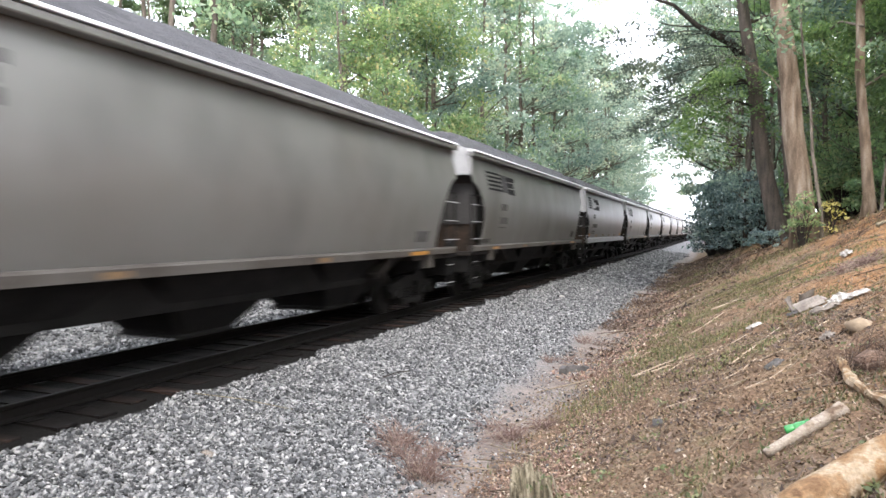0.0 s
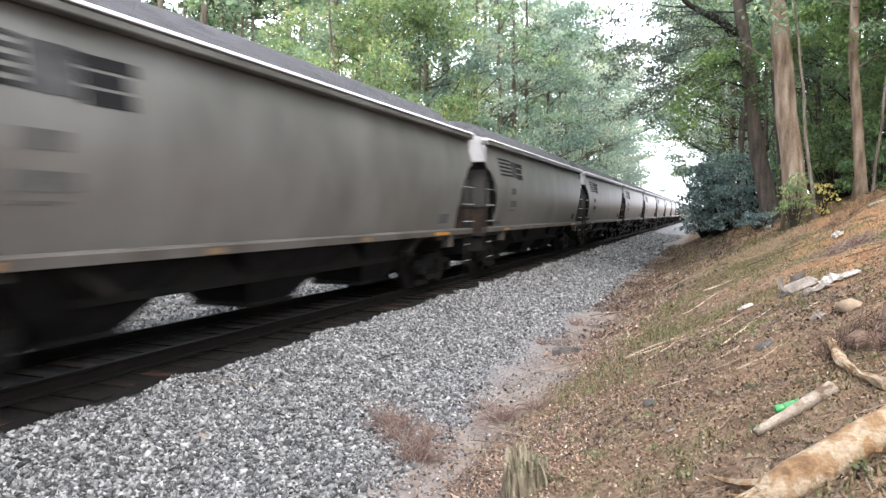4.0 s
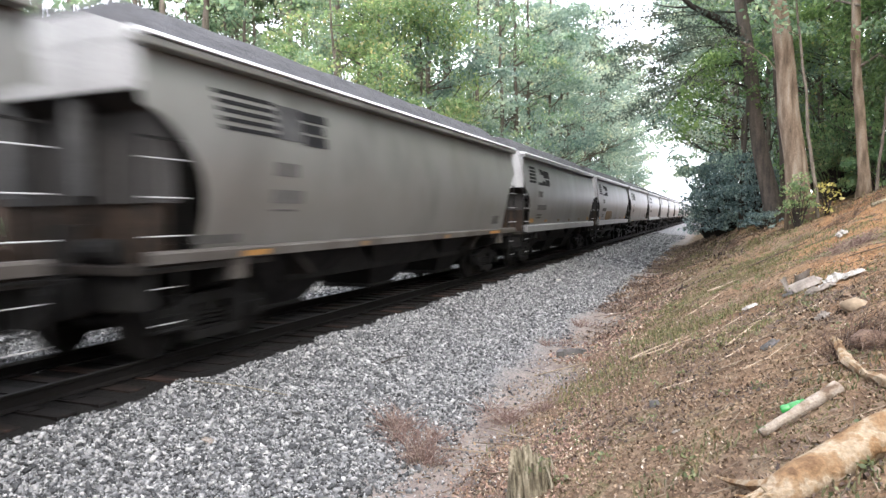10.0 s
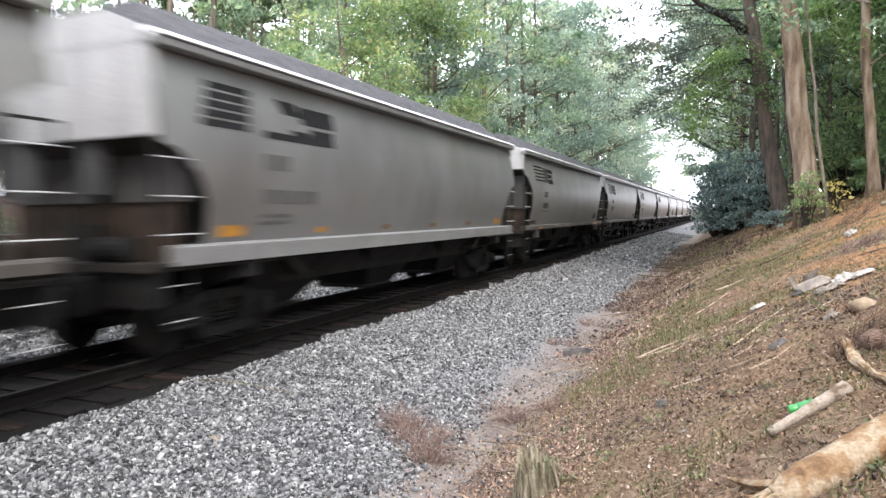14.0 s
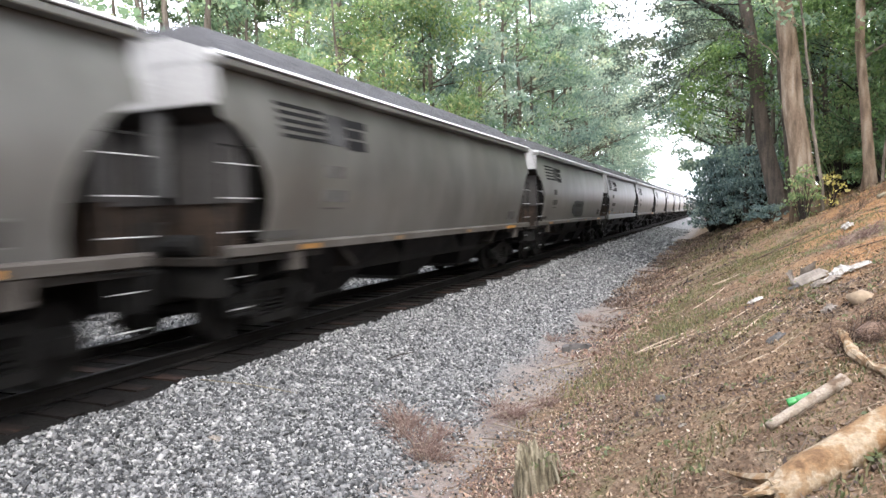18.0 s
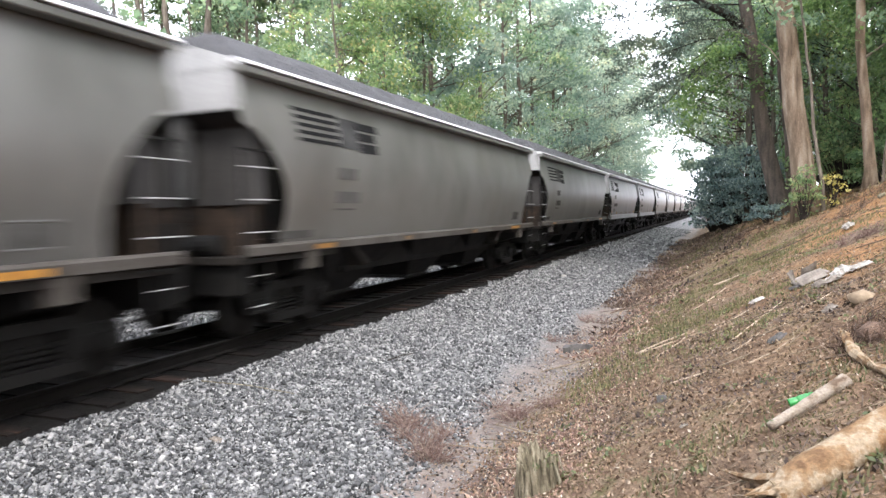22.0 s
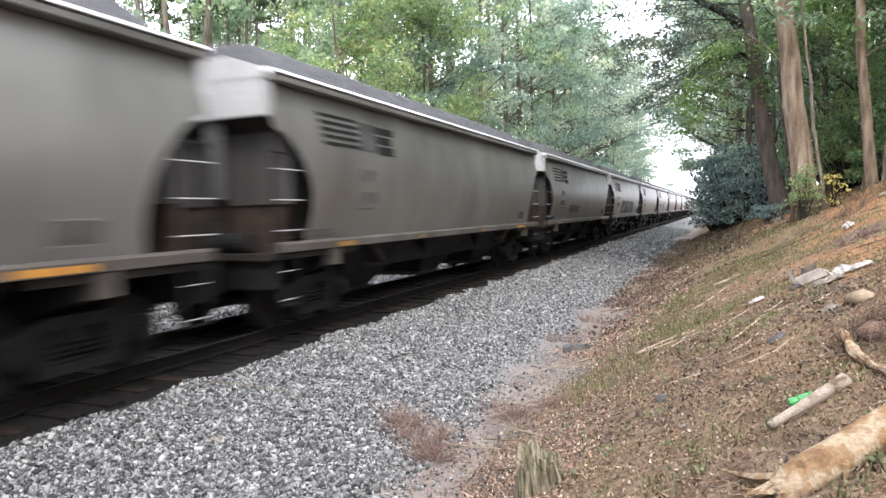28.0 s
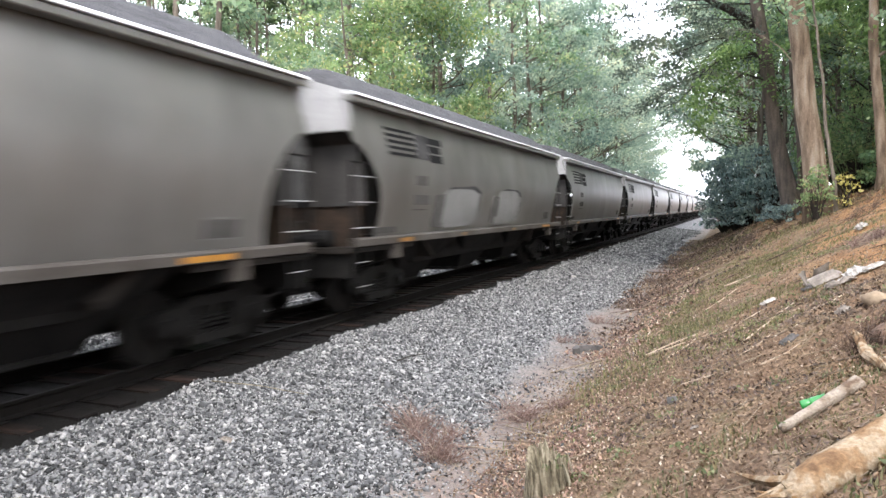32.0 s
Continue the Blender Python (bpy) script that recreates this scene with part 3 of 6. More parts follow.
def lathe(rings, n=28):
    """Rings of (x, radius) turned about the x axis."""
    s = Shape()
    for x, r in rings:
        for i in range(n):
            t = 2 * math.pi * i / n
            s.v.append((x, r * math.cos(t), r * math.sin(t)))
    for k in range(len(rings) - 1):
        for i in range(n):
            a, b2 = k * n + i, k * n + (i + 1) % n
            s.f.append((a, a + n, b2 + n, b2))
    s.f.append(tuple(range(n)))
    s.f.append(tuple(range(len(rings) * n - 1, (len(rings) - 1) * n - 1, -1)))
    return s


WHEELSET = lathe([(-0.98, 0.07), (-0.86, 0.075), (-0.84, 0.12), (-0.835, 0.38), (-0.84, 0.41), (-0.845, 0.448), (-0.73, 0.457), (-0.70, 0.485), (-0.69, 0.40), (-0.74, 0.36), (-0.75, 0.14), (-0.62, 0.09),
                  (0.62, 0.09), (0.75, 0.14), (0.74, 0.36), (0.69, 0.40), (0.70, 0.485), (0.73, 0.457), (0.845, 0.448), (0.84, 0.41), (0.835, 0.38), (0.84, 0.12), (0.86, 0.075), (0.98, 0.07)]).mesh("wheelset", WHEEL, False)


def side_frame_mesh():
    """A cast frame: arched top chord, dropped bottom chord, pedestals over the bearings."""
    s = Shape()
    w0, w1 = 0.0, 0.14
    s.slab([(-1.12, 0.50), (-1.12, 0.64), (-0.75, 0.68), (-0.35, 0.80), (0.35, 0.80), (0.75, 0.68), (1.12, 0.64), (1.12, 0.50), (0.72, 0.54), (0.32, 0.66), (-0.32, 0.66), (-0.72, 0.54)][::-1], w0, w1)
    s.slab([(-0.70, 0.54), (-0.36, 0.66), (-0.36, 0.22), (-0.50, 0.20)], w0, w1)
    s.slab([(0.36, 0.66), (0.70, 0.54), (0.50, 0.20), (0.36, 0.22)], w0, w1)
    s.slab([(-0.52, 0.18), (-0.52, 0.30), (0.52, 0.30), (0.52, 0.18)][::-1], w0 - 0.02, w1 + 0.03)
    for y in (-0.89, 0.89):
        s.slab([(y - 0.16, 0.36), (y - 0.16, 0.56), (y + 0.16, 0.56), (y + 0.16, 0.36)][::-1], w0 - 0.01, w1 + 0.02)
        s.tube([(w1, y, 0.457), (w1 + 0.09, y, 0.457)], [0.13, 0.11], 12)
    for y in (-0.2, 0.0, 0.2):
        for k in range(4):
            s.tube([(0.07, y, 0.31 + k * 0.065), (0.07, y, 0.345 + k * 0.065)], [0.085, 0.085], 8)
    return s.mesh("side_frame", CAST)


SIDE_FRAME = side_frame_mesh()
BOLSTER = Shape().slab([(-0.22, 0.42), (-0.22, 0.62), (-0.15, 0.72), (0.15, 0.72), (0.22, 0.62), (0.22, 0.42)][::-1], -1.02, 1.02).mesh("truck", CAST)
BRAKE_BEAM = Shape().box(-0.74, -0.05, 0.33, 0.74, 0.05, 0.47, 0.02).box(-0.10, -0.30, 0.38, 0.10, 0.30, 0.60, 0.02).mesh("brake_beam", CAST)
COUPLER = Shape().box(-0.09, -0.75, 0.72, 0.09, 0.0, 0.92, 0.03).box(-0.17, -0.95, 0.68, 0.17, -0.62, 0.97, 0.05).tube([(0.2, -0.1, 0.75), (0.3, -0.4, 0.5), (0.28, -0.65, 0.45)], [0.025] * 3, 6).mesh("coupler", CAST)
RUNG_MESH = Shape().tube([(0.02, -0.33, 0), (0.07, -0.32, 0), (0.07, 0.32, 0), (0.02, 0.33, 0)], [0.009] * 4, 6).mesh("rung", RUNG)


TREAD = Shape().box(-0.02, -0.2, 0, 0.02, 0.2, 0.009).mesh("tread", RUNG)


def build_car(kind):
    is_a = kind == "A"
    length = LEN_A if is_a else LEN_B
    half = (length - 1.35) / 2
    alu = ALU if is_a else ALU_B
    car = new("hopper_car")
    tagged(car, "weathered grey aluminium coal hopper car heaped with black coal" if is_a else "pale aluminium coal hopper car with broad side sill and coal load",
           "rail car", "hopper cars of the coal train")
    low, top = LOW, TOP
    white = 3.31 if is_a else 2.77
    if is_a:
        cut = [(low, 0.94), (1.65, 1.01), (1.9, 1.02), (2.15, 0.98), (2.4, 0.88), (2.65, 0.70), (2.85, 0.50), (2.98, 0.33), (3.07, 0.15), (3.11, 0.0), (3.45, 0.0), (3.6, 0.0), (top, 0.0)]
    else:
        cut = [(low, 0.84), (1.7, 0.88), (2.0, 0.84), (2.3, 0.68), (2.5, 0.46), (2.64, 0.22), (2.68, 0.0), (2.9, 0.0), (3.3, 0.0), (3.6, 0.0), (top, 0.0)]
    side = side_sheet(half, cut, top, low).mesh("side_sheet", alu, True)
    chord = Shape().prism([(HALF_W - 0.12, 3.80), (HALF_W + 0.05, 3.80), (HALF_W + 0.06, 3.815), (HALF_W + 0.06, 3.885), (HALF_W + 0.05, 3.89), (HALF_W, 3.89), (HALF_W, 3.912), (HALF_W - 0.12, 3.912)], -half - 0.02, half + 0.02).mesh("top_chord", alu)
    cap = Shape().prism([(HALF_W - 0.12, 3.914), (HALF_W + 0.075, 3.914), (HALF_W + 0.078, 3.93), (HALF_W + 0.055, 3.962), (HALF_W + 0.02, 3.978), (HALF_W - 0.12, 3.978)], -half - 0.02, half + 0.02).mesh("chord_cap", CHORD)
    if is_a:
        sill = Shape().prism([(HALF_W - 0.14, 1.27), (HALF_W + 0.03, 1.27), (HALF_W + 0.03, 1.385), (HALF_W, 1.42), (HALF_W - 0.14, 1.42)], -half + 0.02, half - 0.02).mesh("side_sill", SILL_A)
    else:
        sill = Shape().prism([(HALF_W - 0.14, 1.22), (HALF_W + 0.05, 1.22), (HALF_W + 0.05, 1.44), (HALF_W + 0.01, 1.47), (HALF_W - 0.14, 1.47)], -half + 0.25, half - 0.25).mesh("side_sill", SILL_B)
    for turn in (0, 180):
        m = pose(0, 0, 0, 0, 0, turn)
        part("side_sheet", side, car, m)
        tc = part("top_chord", chord, car, m)
        part("chord_cap", cap, tc, label="bright aluminium cap strip with sky sheen in its colour")
        part("side_sill", sill, car, m)
    rise = 0.22 if is_a else 0.28
    w = HALF_W - 0.035
    end = Shape().prism([(-w, white), (w, white), (w, 3.99), (w - 0.12, 4.005), (w - 0.75, 4.005 + rise), (0.75 - w, 4.005 + rise), (0.12 - w, 4.005), (-w, 3.99)], half - 0.05, half - 0.005)
    end.box(-HALF_W - 0.01, half - 0.06, 3.87, HALF_W + 0.01, half + 0.004, 3.90, 0.01)
    end = end.mesh("end_sheet", END_WHITE)
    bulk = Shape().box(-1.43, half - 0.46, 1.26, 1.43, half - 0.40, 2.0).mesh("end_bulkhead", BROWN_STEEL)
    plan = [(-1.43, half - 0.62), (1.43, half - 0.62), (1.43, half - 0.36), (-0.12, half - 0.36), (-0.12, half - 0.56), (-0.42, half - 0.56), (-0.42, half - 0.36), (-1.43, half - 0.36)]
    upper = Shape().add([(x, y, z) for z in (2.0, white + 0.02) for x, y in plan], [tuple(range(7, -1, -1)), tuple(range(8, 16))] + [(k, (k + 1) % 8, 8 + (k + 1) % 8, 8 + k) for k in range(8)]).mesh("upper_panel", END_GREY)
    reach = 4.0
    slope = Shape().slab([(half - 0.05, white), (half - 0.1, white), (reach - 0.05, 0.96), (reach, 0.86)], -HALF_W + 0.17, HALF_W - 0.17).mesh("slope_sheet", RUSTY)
    pods = []
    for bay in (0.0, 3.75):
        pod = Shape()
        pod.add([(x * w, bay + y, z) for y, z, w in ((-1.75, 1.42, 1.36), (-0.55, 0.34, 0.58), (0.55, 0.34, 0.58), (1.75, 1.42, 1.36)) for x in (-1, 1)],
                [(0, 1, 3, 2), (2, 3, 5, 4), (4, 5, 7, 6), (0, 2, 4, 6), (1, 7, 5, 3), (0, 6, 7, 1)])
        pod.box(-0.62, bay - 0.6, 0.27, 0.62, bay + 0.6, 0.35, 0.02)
        pods.append(pod.mesh("hopper", SOOT_SHADE))
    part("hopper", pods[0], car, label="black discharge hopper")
    saddle = Shape().slab([(-4.6, 1.4), (-4.2, 0.74), (4.2, 0.74), (4.6, 1.4)][::-1], -0.95, 0.95).mesh("saddle_sheet", SOOT_SHADE)
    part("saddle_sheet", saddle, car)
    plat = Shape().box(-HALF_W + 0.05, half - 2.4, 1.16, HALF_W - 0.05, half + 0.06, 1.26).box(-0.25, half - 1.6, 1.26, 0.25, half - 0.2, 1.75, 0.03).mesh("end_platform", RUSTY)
    ladder = Shape()
    lh = 2.62
    for y in (-0.33, 0.33):
        ladder.box(-0.02, y - 0.018, 1.2, 0.02, y + 0.018, lh + 0.15, 0.004)
    for z in (1.2, lh + 0.12):
        ladder.box(-0.018, -0.34, z, 0.018, 0.34, z + 0.03)
    ladder = ladder.mesh("ladder", SOOT_SHADE)
    step = Shape()
    for y in (-0.22, 0.22):
        step.box(-0.01, y - 0.02, 0.48, 0.01, y + 0.02, 1.22)
    step = step.box(-0.012, -0.23, 0.46, 0.012, 0.23, 0.49).mesh("sill_step", SOOT_SHADE)
    chan = [(-0.15, -0.10), (-0.11, -0.10), (-0.11, -0.03), (0.11, -0.03), (0.11, -0.10), (0.15, -0.10), (0.15, 0.03), (-0.15, 0.03)]
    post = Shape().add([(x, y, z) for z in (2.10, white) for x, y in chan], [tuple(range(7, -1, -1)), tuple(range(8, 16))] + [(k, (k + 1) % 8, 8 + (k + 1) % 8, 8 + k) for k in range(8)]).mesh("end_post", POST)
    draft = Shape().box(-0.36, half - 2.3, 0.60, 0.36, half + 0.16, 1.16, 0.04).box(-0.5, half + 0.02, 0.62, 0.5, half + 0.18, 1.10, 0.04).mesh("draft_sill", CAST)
    end_sill = Shape().box(-1.42, half - 0.16, 0.72, 1.42, half - 0.04, 1.158, 0.02).mesh("end_sill", SOOT_SHADE)
    bolster = Shape().prism([(-1.42, 1.16), (-1.42, 0.98), (-0.5, 0.74), (0.5, 0.74), (1.42, 0.98), (1.42, 1.16)], half - 1.84, half - 1.40).mesh("body_bolster", SOOT_SHADE)
    pad = Shape().box(HALF_W - 0.12, half - 1.74, 0.98, HALF_W + 0.02, half - 1.50, 1.262 if is_a else 1.21, 0.01).mesh("jacking_pad", SILL_A if is_a else SOOT_SHADE)
    cylinder = lathe([(-0.34, 0.05), (-0.33, 0.15), (0.20, 0.16), (0.24, 0.10), (0.40, 0.04)], 14).mesh("brake_cylinder", SOOT_SHADE)
    for turn in (0, 180):
        m = pose(0, 0, 0, 0, 0, turn)
        part("draft_sill", draft, car, m)
        part("end_sill", end_sill, car, m)
        part("body_bolster", bolster, car, m)
        for x in (0, 180):
            part("jacking_pad", pad, car, m if x == 0 else m @ Matrix.Diagonal((-1, 1, 1, 1)), "pale bolster end below the sill")
        part("brake_cylinder", cylinder, car, m @ pose(-0.62, half - 0.16, 1.42))
        part("end_sheet", end, car, m, "bright upper end sheet")
        part("slope_sheet", slope, car, m, "dark rust-stained slope sheet, its shade put into the colour")
        part("hopper", pods[1], car, m, "black discharge hopper")
        part("end_platform", plat, car, m)
        part("upper_panel", upper, car, m, "dark panel under the end sheet, recess shade in its colour")
        part("end_bulkhead", bulk, car, m, "rust-brown bulkhead under the slope sheet")
        part("coupler", COUPLER, car, m @ pose(0, half + 0.32, 0, 0, 0, 180) @ pose(0, 0.1, 0))
        for x in (0.8, -0.35):
            part("end_post", post, car, m @ pose(x, half - 0.12, 0))
        for x, flip in ((HALF_W - 0.03, 0), (-HALF_W + 0.03, 180)):
            at = m @ pose(x, half - 0.30, 0, 0, 0, flip)
            lad = part("ladder", ladder, car, at)
            for k in range(3):
                part("rung", RUNG_MESH, lad, pose(0, 0, 1.60 + 0.455 * k))
            st = part("sill_step", step, car, at)
            for z in (0.55, 0.98):
                part("tread", TREAD, st, pose(0, 0, z))
        truck = part("truck", BOLSTER, car, m @ pose(0, half - 1.62, 0), "dark cast-steel truck")
        for flip in (0, 180):
            part("side_frame", SIDE_FRAME, truck, pose(0, 0, 0, 0, 0, flip) @ pose(0.94, 0, 0))
        for y in (-0.42, 0.42):
            part("brake_beam", BRAKE_BEAM, truck, pose(0, y, 0))
        # wheelsets roll the same way whichever end the truck is on
        for y in (-0.89, 0.89):
            w = part("wheelset", WHEELSET, truck, pose(0, y, 0.457))
            WHEELS.append((w, y, turn))
    part("center_sill", Shape().box(-0.3, -half + 0.3, 0.75, 0.3, half - 0.3, 1.15, 0.04).mesh("center_sill", SOOT_SHADE), car)
    part("coal_load", coal_mesh(half, 3 if is_a else 8), car, label="heaped black coal load")
    markings(car, kind, half)
    return car


def flat_bar(y0, z0, y1, z1, mat, slant=0.0, name="stripe"):
    """A painted bar on the side, a little proud of the sheet."""
    a, b = side_x(z0), side_x(z1)
    v = [(a + o, y0, z0) for o in (-0.03, 0.009)] + [(b + o, y0 + slant, z1) for o in (-0.03, 0.009)] + [(b + o, y1 + slant, z1) for o in (-0.03, 0.009)] + [(a + o, y1, z0) for o in (-0.03, 0.009)]
    return Shape().add(v, [(1, 7, 5, 3), (0, 2, 4, 6), (0, 1, 3, 2), (2, 3, 5, 4), (4, 5, 7, 6), (6, 7, 1, 0)]).mesh(name, mat)


def markings(car, kind, half):
    """Stripes and blocks of the railway's emblem, bars for the lettering, reflectors along the sill."""
    for turn in (0, 180):
        m = pose(0, 0, 0, 0, 0, turn)
        # seen from beside the train the front of the car is at smaller y
        f = -half - 0.1
        if kind == "A":
            for k in range(5):
                z = 3.51 - k * 0.118
                part("stripe", flat_bar(f + 1.35 + 0.02 * k, z - 0.058, f + 2.64, z, INK), car, m)
            part("emblem_block", flat_bar(f + 2.66, 2.97, f + 3.28, 3.49, INK_SOFT, 0.04), car, m)
            for z0, z1, y1 in ((2.93, 3.10, 3.96), (3.14, 3.29, 3.92), (3.33, 3.47, 4.06)):
                part("emblem_block", flat_bar(f + 3.32, z0, f + y1, z1, INK), car, m)
            bars = [(2.55, 2.42, 0.55, 0.2), (2.5, 2.02, 0.75, 0.2), (2.5, 1.90, 0.6, 0.03), (half * 2 - 2.1, 1.56, 0.62, 0.24), (1.0, 1.47, 0.85, 0.12)]
        else:
            for k in range(5):
                z = 3.55 - k * 0.125
                part("stripe", flat_bar(f + 0.98 - 0.05 * k, z - 0.088, f + 1.80 - 0.03 * k, z, INK, 0.03), car, m)
            part("emblem_block", flat_bar(f + 2.82, 2.92, f + 3.30, 3.52, INK, -0.38), car, m)
            part("emblem_block", flat_bar(f + 2.05, 2.92, f + 2.85, 3.02, INK, 0.03), car, m)
            part("emblem_block", flat_bar(f + 3.25, 2.92, f + 3.88, 3.16, INK), car, m)
            part("emblem_block", flat_bar(f + 3.02, 3.22, f + 3.95, 3.49, INK), car, m)
            bars = [(2.0, 2.47, 0.6, 0.22), (2.0, 2.0, 1.35, 0.19), (2.0, 1.79, 0.75, 0.05), (2.0, 1.69, 0.75, 0.05)]
        if kind == "A":
            for z in (1.545, 1.815):
                part("stencil_rule", flat_bar(f + half * 2 - 2.1, z, f + half * 2 - 1.48, z + 0.018, PALE), car, m, "thin pale rule of a stencilled panel")
        for y, z, w, h in bars:
            part("lettering", flat_bar(f + y, z, f + y + w, z + h, INK_FADED), car, m, "faded stencilled lettering")
        n = 6
        if kind == "A":
            strips = [(-half + 1.65, 0.6, DULL_YELLOW), (-half + 5.0, 0.3, FADED_ORANGE), (half - 6.2, 0.3, FADED_ORANGE), (half - 2.7, 0.9, YELLOW)]
        else:
            strips = [(-half + 1.1 + (2 * half - 2.7) * k / (n - 1), 0.5 if k in (0, n - 1) else 0.3, YELLOW if k in (0, 1, n - 1) else FADED_ORANGE) for k in range(n)]
        for y, wide, paint in strips:
            if kind == "A":
                s = Shape().box(HALF_W + 0.029, y, 1.285, HALF_W + 0.034, y + wide, 1.36).mesh("reflector", paint)
            else:
                s = flat_bar(y, 1.54, y + wide, 1.54 + 0.3 * wide, paint, 0, "reflector")
            part("reflector", s, car, m, "orange-yellow reflective strip")


WHEELS = []
CARS = []
B_CARS = {1, 10, 11, 13, 19, 23, 24, 37, 44}
FIRST, LAST = -2, 50
# where the couplings stood at the start, metres ahead of the camera
GAPS = [16.22, 32.70, 48.45, 65.04, 81.72, 98.41, 115.13, 131.75, 148.49, 165.26, 181.66, 197.33, 213.09, 229.41, 245.27, 261.93, 278.60,
        295.22, 311.88, 328.48, 343.93, 360.36, 377.01, 393.69, 409.40, 425.21, 441.81, 458.41, 475.27, 492.03, 508.92, 525.67, 542.37]


def blob(y0, z0, y1, z1, rnd, out=0.006):
    """A rounded, uneven painted patch on the near side."""
    n, cy, cz = 14, (y0 + y1) / 2, (z0 + z1) / 2
    prof = []
    for i in range(n):
        t = 2 * math.pi * i / n
        c, q = math.cos(t), math.sin(t)
        k = rnd.uniform(0.88, 1.08)
        prof.append((cy + k * (y1 - y0) / 2 * math.copysign(abs(c) ** 0.45, c), cz + k * (z1 - z0) / 2 * math.copysign(abs(q) ** 0.45, q)))
    v = [(side_x(z) - 0.03, y, z) for y, z in prof] + [(side_x(z) + 0.012 + out, y, z) for y, z in prof]
    v += [(side_x(cz) + 0.012 + out, cy, cz)]
    f = [(i, (i + 1) % n, n + (i + 1) % n, n + i) for i in range(n)] + [(n + i, n + (i + 1) % n, 2 * n) for i in range(n)]
    return Shape().add(v, f)


def graffiti(car, front, style, y0, y1, z1):
    """Spray-painted letters without meaning: overlapping rounded patches."""
    rnd = random.Random(int(y0 * 100))
    if style == "blue":
        a = front + y0
        for k in range(8):
            wide = rnd.uniform(0.8, 1.3)
            part("graffiti_patch", blob(a - 0.15, 1.47 + rnd.uniform(0, 0.1), a + wide, z1 - rnd.uniform(0, 0.22), rnd, 0.004).mesh("graffiti_patch", DARK_PAINT if k % 3 else INK_FADED), car, label="dark graffiti patch")
            a += wide * 0.72
        for k in range(26):
            p, q = front + y0 + (a - front - y0) * rnd.random(), rnd.uniform(1.52, z1 - 0.25)
            w, h = rnd.choice(((0.22, 0.34), (0.55, 0.12), (0.30, 0.20), (0.16, 0.46)))
            part("graffiti_stroke", blob(p, q, p + w, min(q + h, z1 - 0.03), rnd, 0.006 + 0.0005 * k).mesh("graffiti_stroke", (BLUE, PALE, BLUE, DARK_PAINT)[k % 4]), car, label=("pale blue", "whitish", "pale blue", "dark")[k % 4] + " graffiti stroke")
    elif style == "pale":
        for a, b2, lean in ((0.16, 0.42, 0.06), (0.62, 0.86, -0.04)):
            a, b2 = front + y0 + a * (y1 - y0), front + y0 + b2 * (y1 - y0)
            w = b2 - a
            part("graffiti_patch", blob(a - 0.55, 1.50, a + 0.3, z1 - 0.15, rnd, 0.003).mesh("graffiti_patch", INK_FADED), car, label="faded dark graffiti patch")
            part("graffiti_outline", blob(a + 0.25, 1.62, b2 + 0.28, z1 + 0.06, rnd, 0.005).mesh("graffiti_outline", INK_SOFT), car, label="dark graffiti shadow")
            part("graffiti_letter", blob(a, 1.50, b2 - 0.1, z1, rnd, 0.010).mesh("graffiti_letter", PALE), car, label="pale grey graffiti block")
            part("graffiti_letter", blob(a + 0.35 * w, 1.62, b2 + 0.12, z1 - 0.06, rnd, 0.013).mesh("graffiti_letter", PALE), car, label="pale grey graffiti block")
            part("graffiti_letter", blob(a + lean * w - 0.1, 1.48, a + 0.55 * w, 1.72, rnd, 0.016).mesh("graffiti_letter", PALE), car, label="pale grey graffiti block")
    elif style == "dark":
        part("graffiti_patch", blob(front + y0, 1.62, front + y1, z1, rnd, 0.004).mesh("graffiti_patch", DARK_PAINT), car, label="dark graffiti patch")
        part("graffiti_patch", blob(front + y0 + 0.5, 1.48, front + y1 + 0.1, 1.85, rnd, 0.006).mesh("graffiti_patch", DARK_PAINT), car, label="dark graffiti patch")
        part("graffiti_stroke", blob(front + y0 + 0.35, 1.94, front + y1 - 0.5, z1 - 0.12, rnd, 0.008).mesh("graffiti_stroke", INK_SOFT), car, label="grey graffiti stroke")
        part("graffiti_stroke", blob(front + y0 + 0.8, 1.62, front + y1 - 0.3, 1.74, rnd, 0.010).mesh("graffiti_stroke", INK_FADED), car, label="grey graffiti stroke")
    elif style == "smear":
        part("graffiti_patch", blob(front + y0, 1.70, front + y1, z1, rnd, 0.004).mesh("graffiti_patch", DARK_PAINT), car, label="dark rounded graffiti patch")
    else:
        part("paint_patch", blob(front + y0, 1.5, front + y1, z1, rnd, 0.004).mesh("paint_patch", FADED_ORANGE), car, label="faded orange paint patch")


GRAFFITI = {29: ("blue", 4.7, 11.0, 2.40), 31: ("pale", 2.7, 11.2, 2.42), 18: ("dark", 6.5, 9.0, 2.22), 28: ("smear", 4.5, 6.7, 2.02), 11: ("orange", 3.5, 6.1, 2.02)}


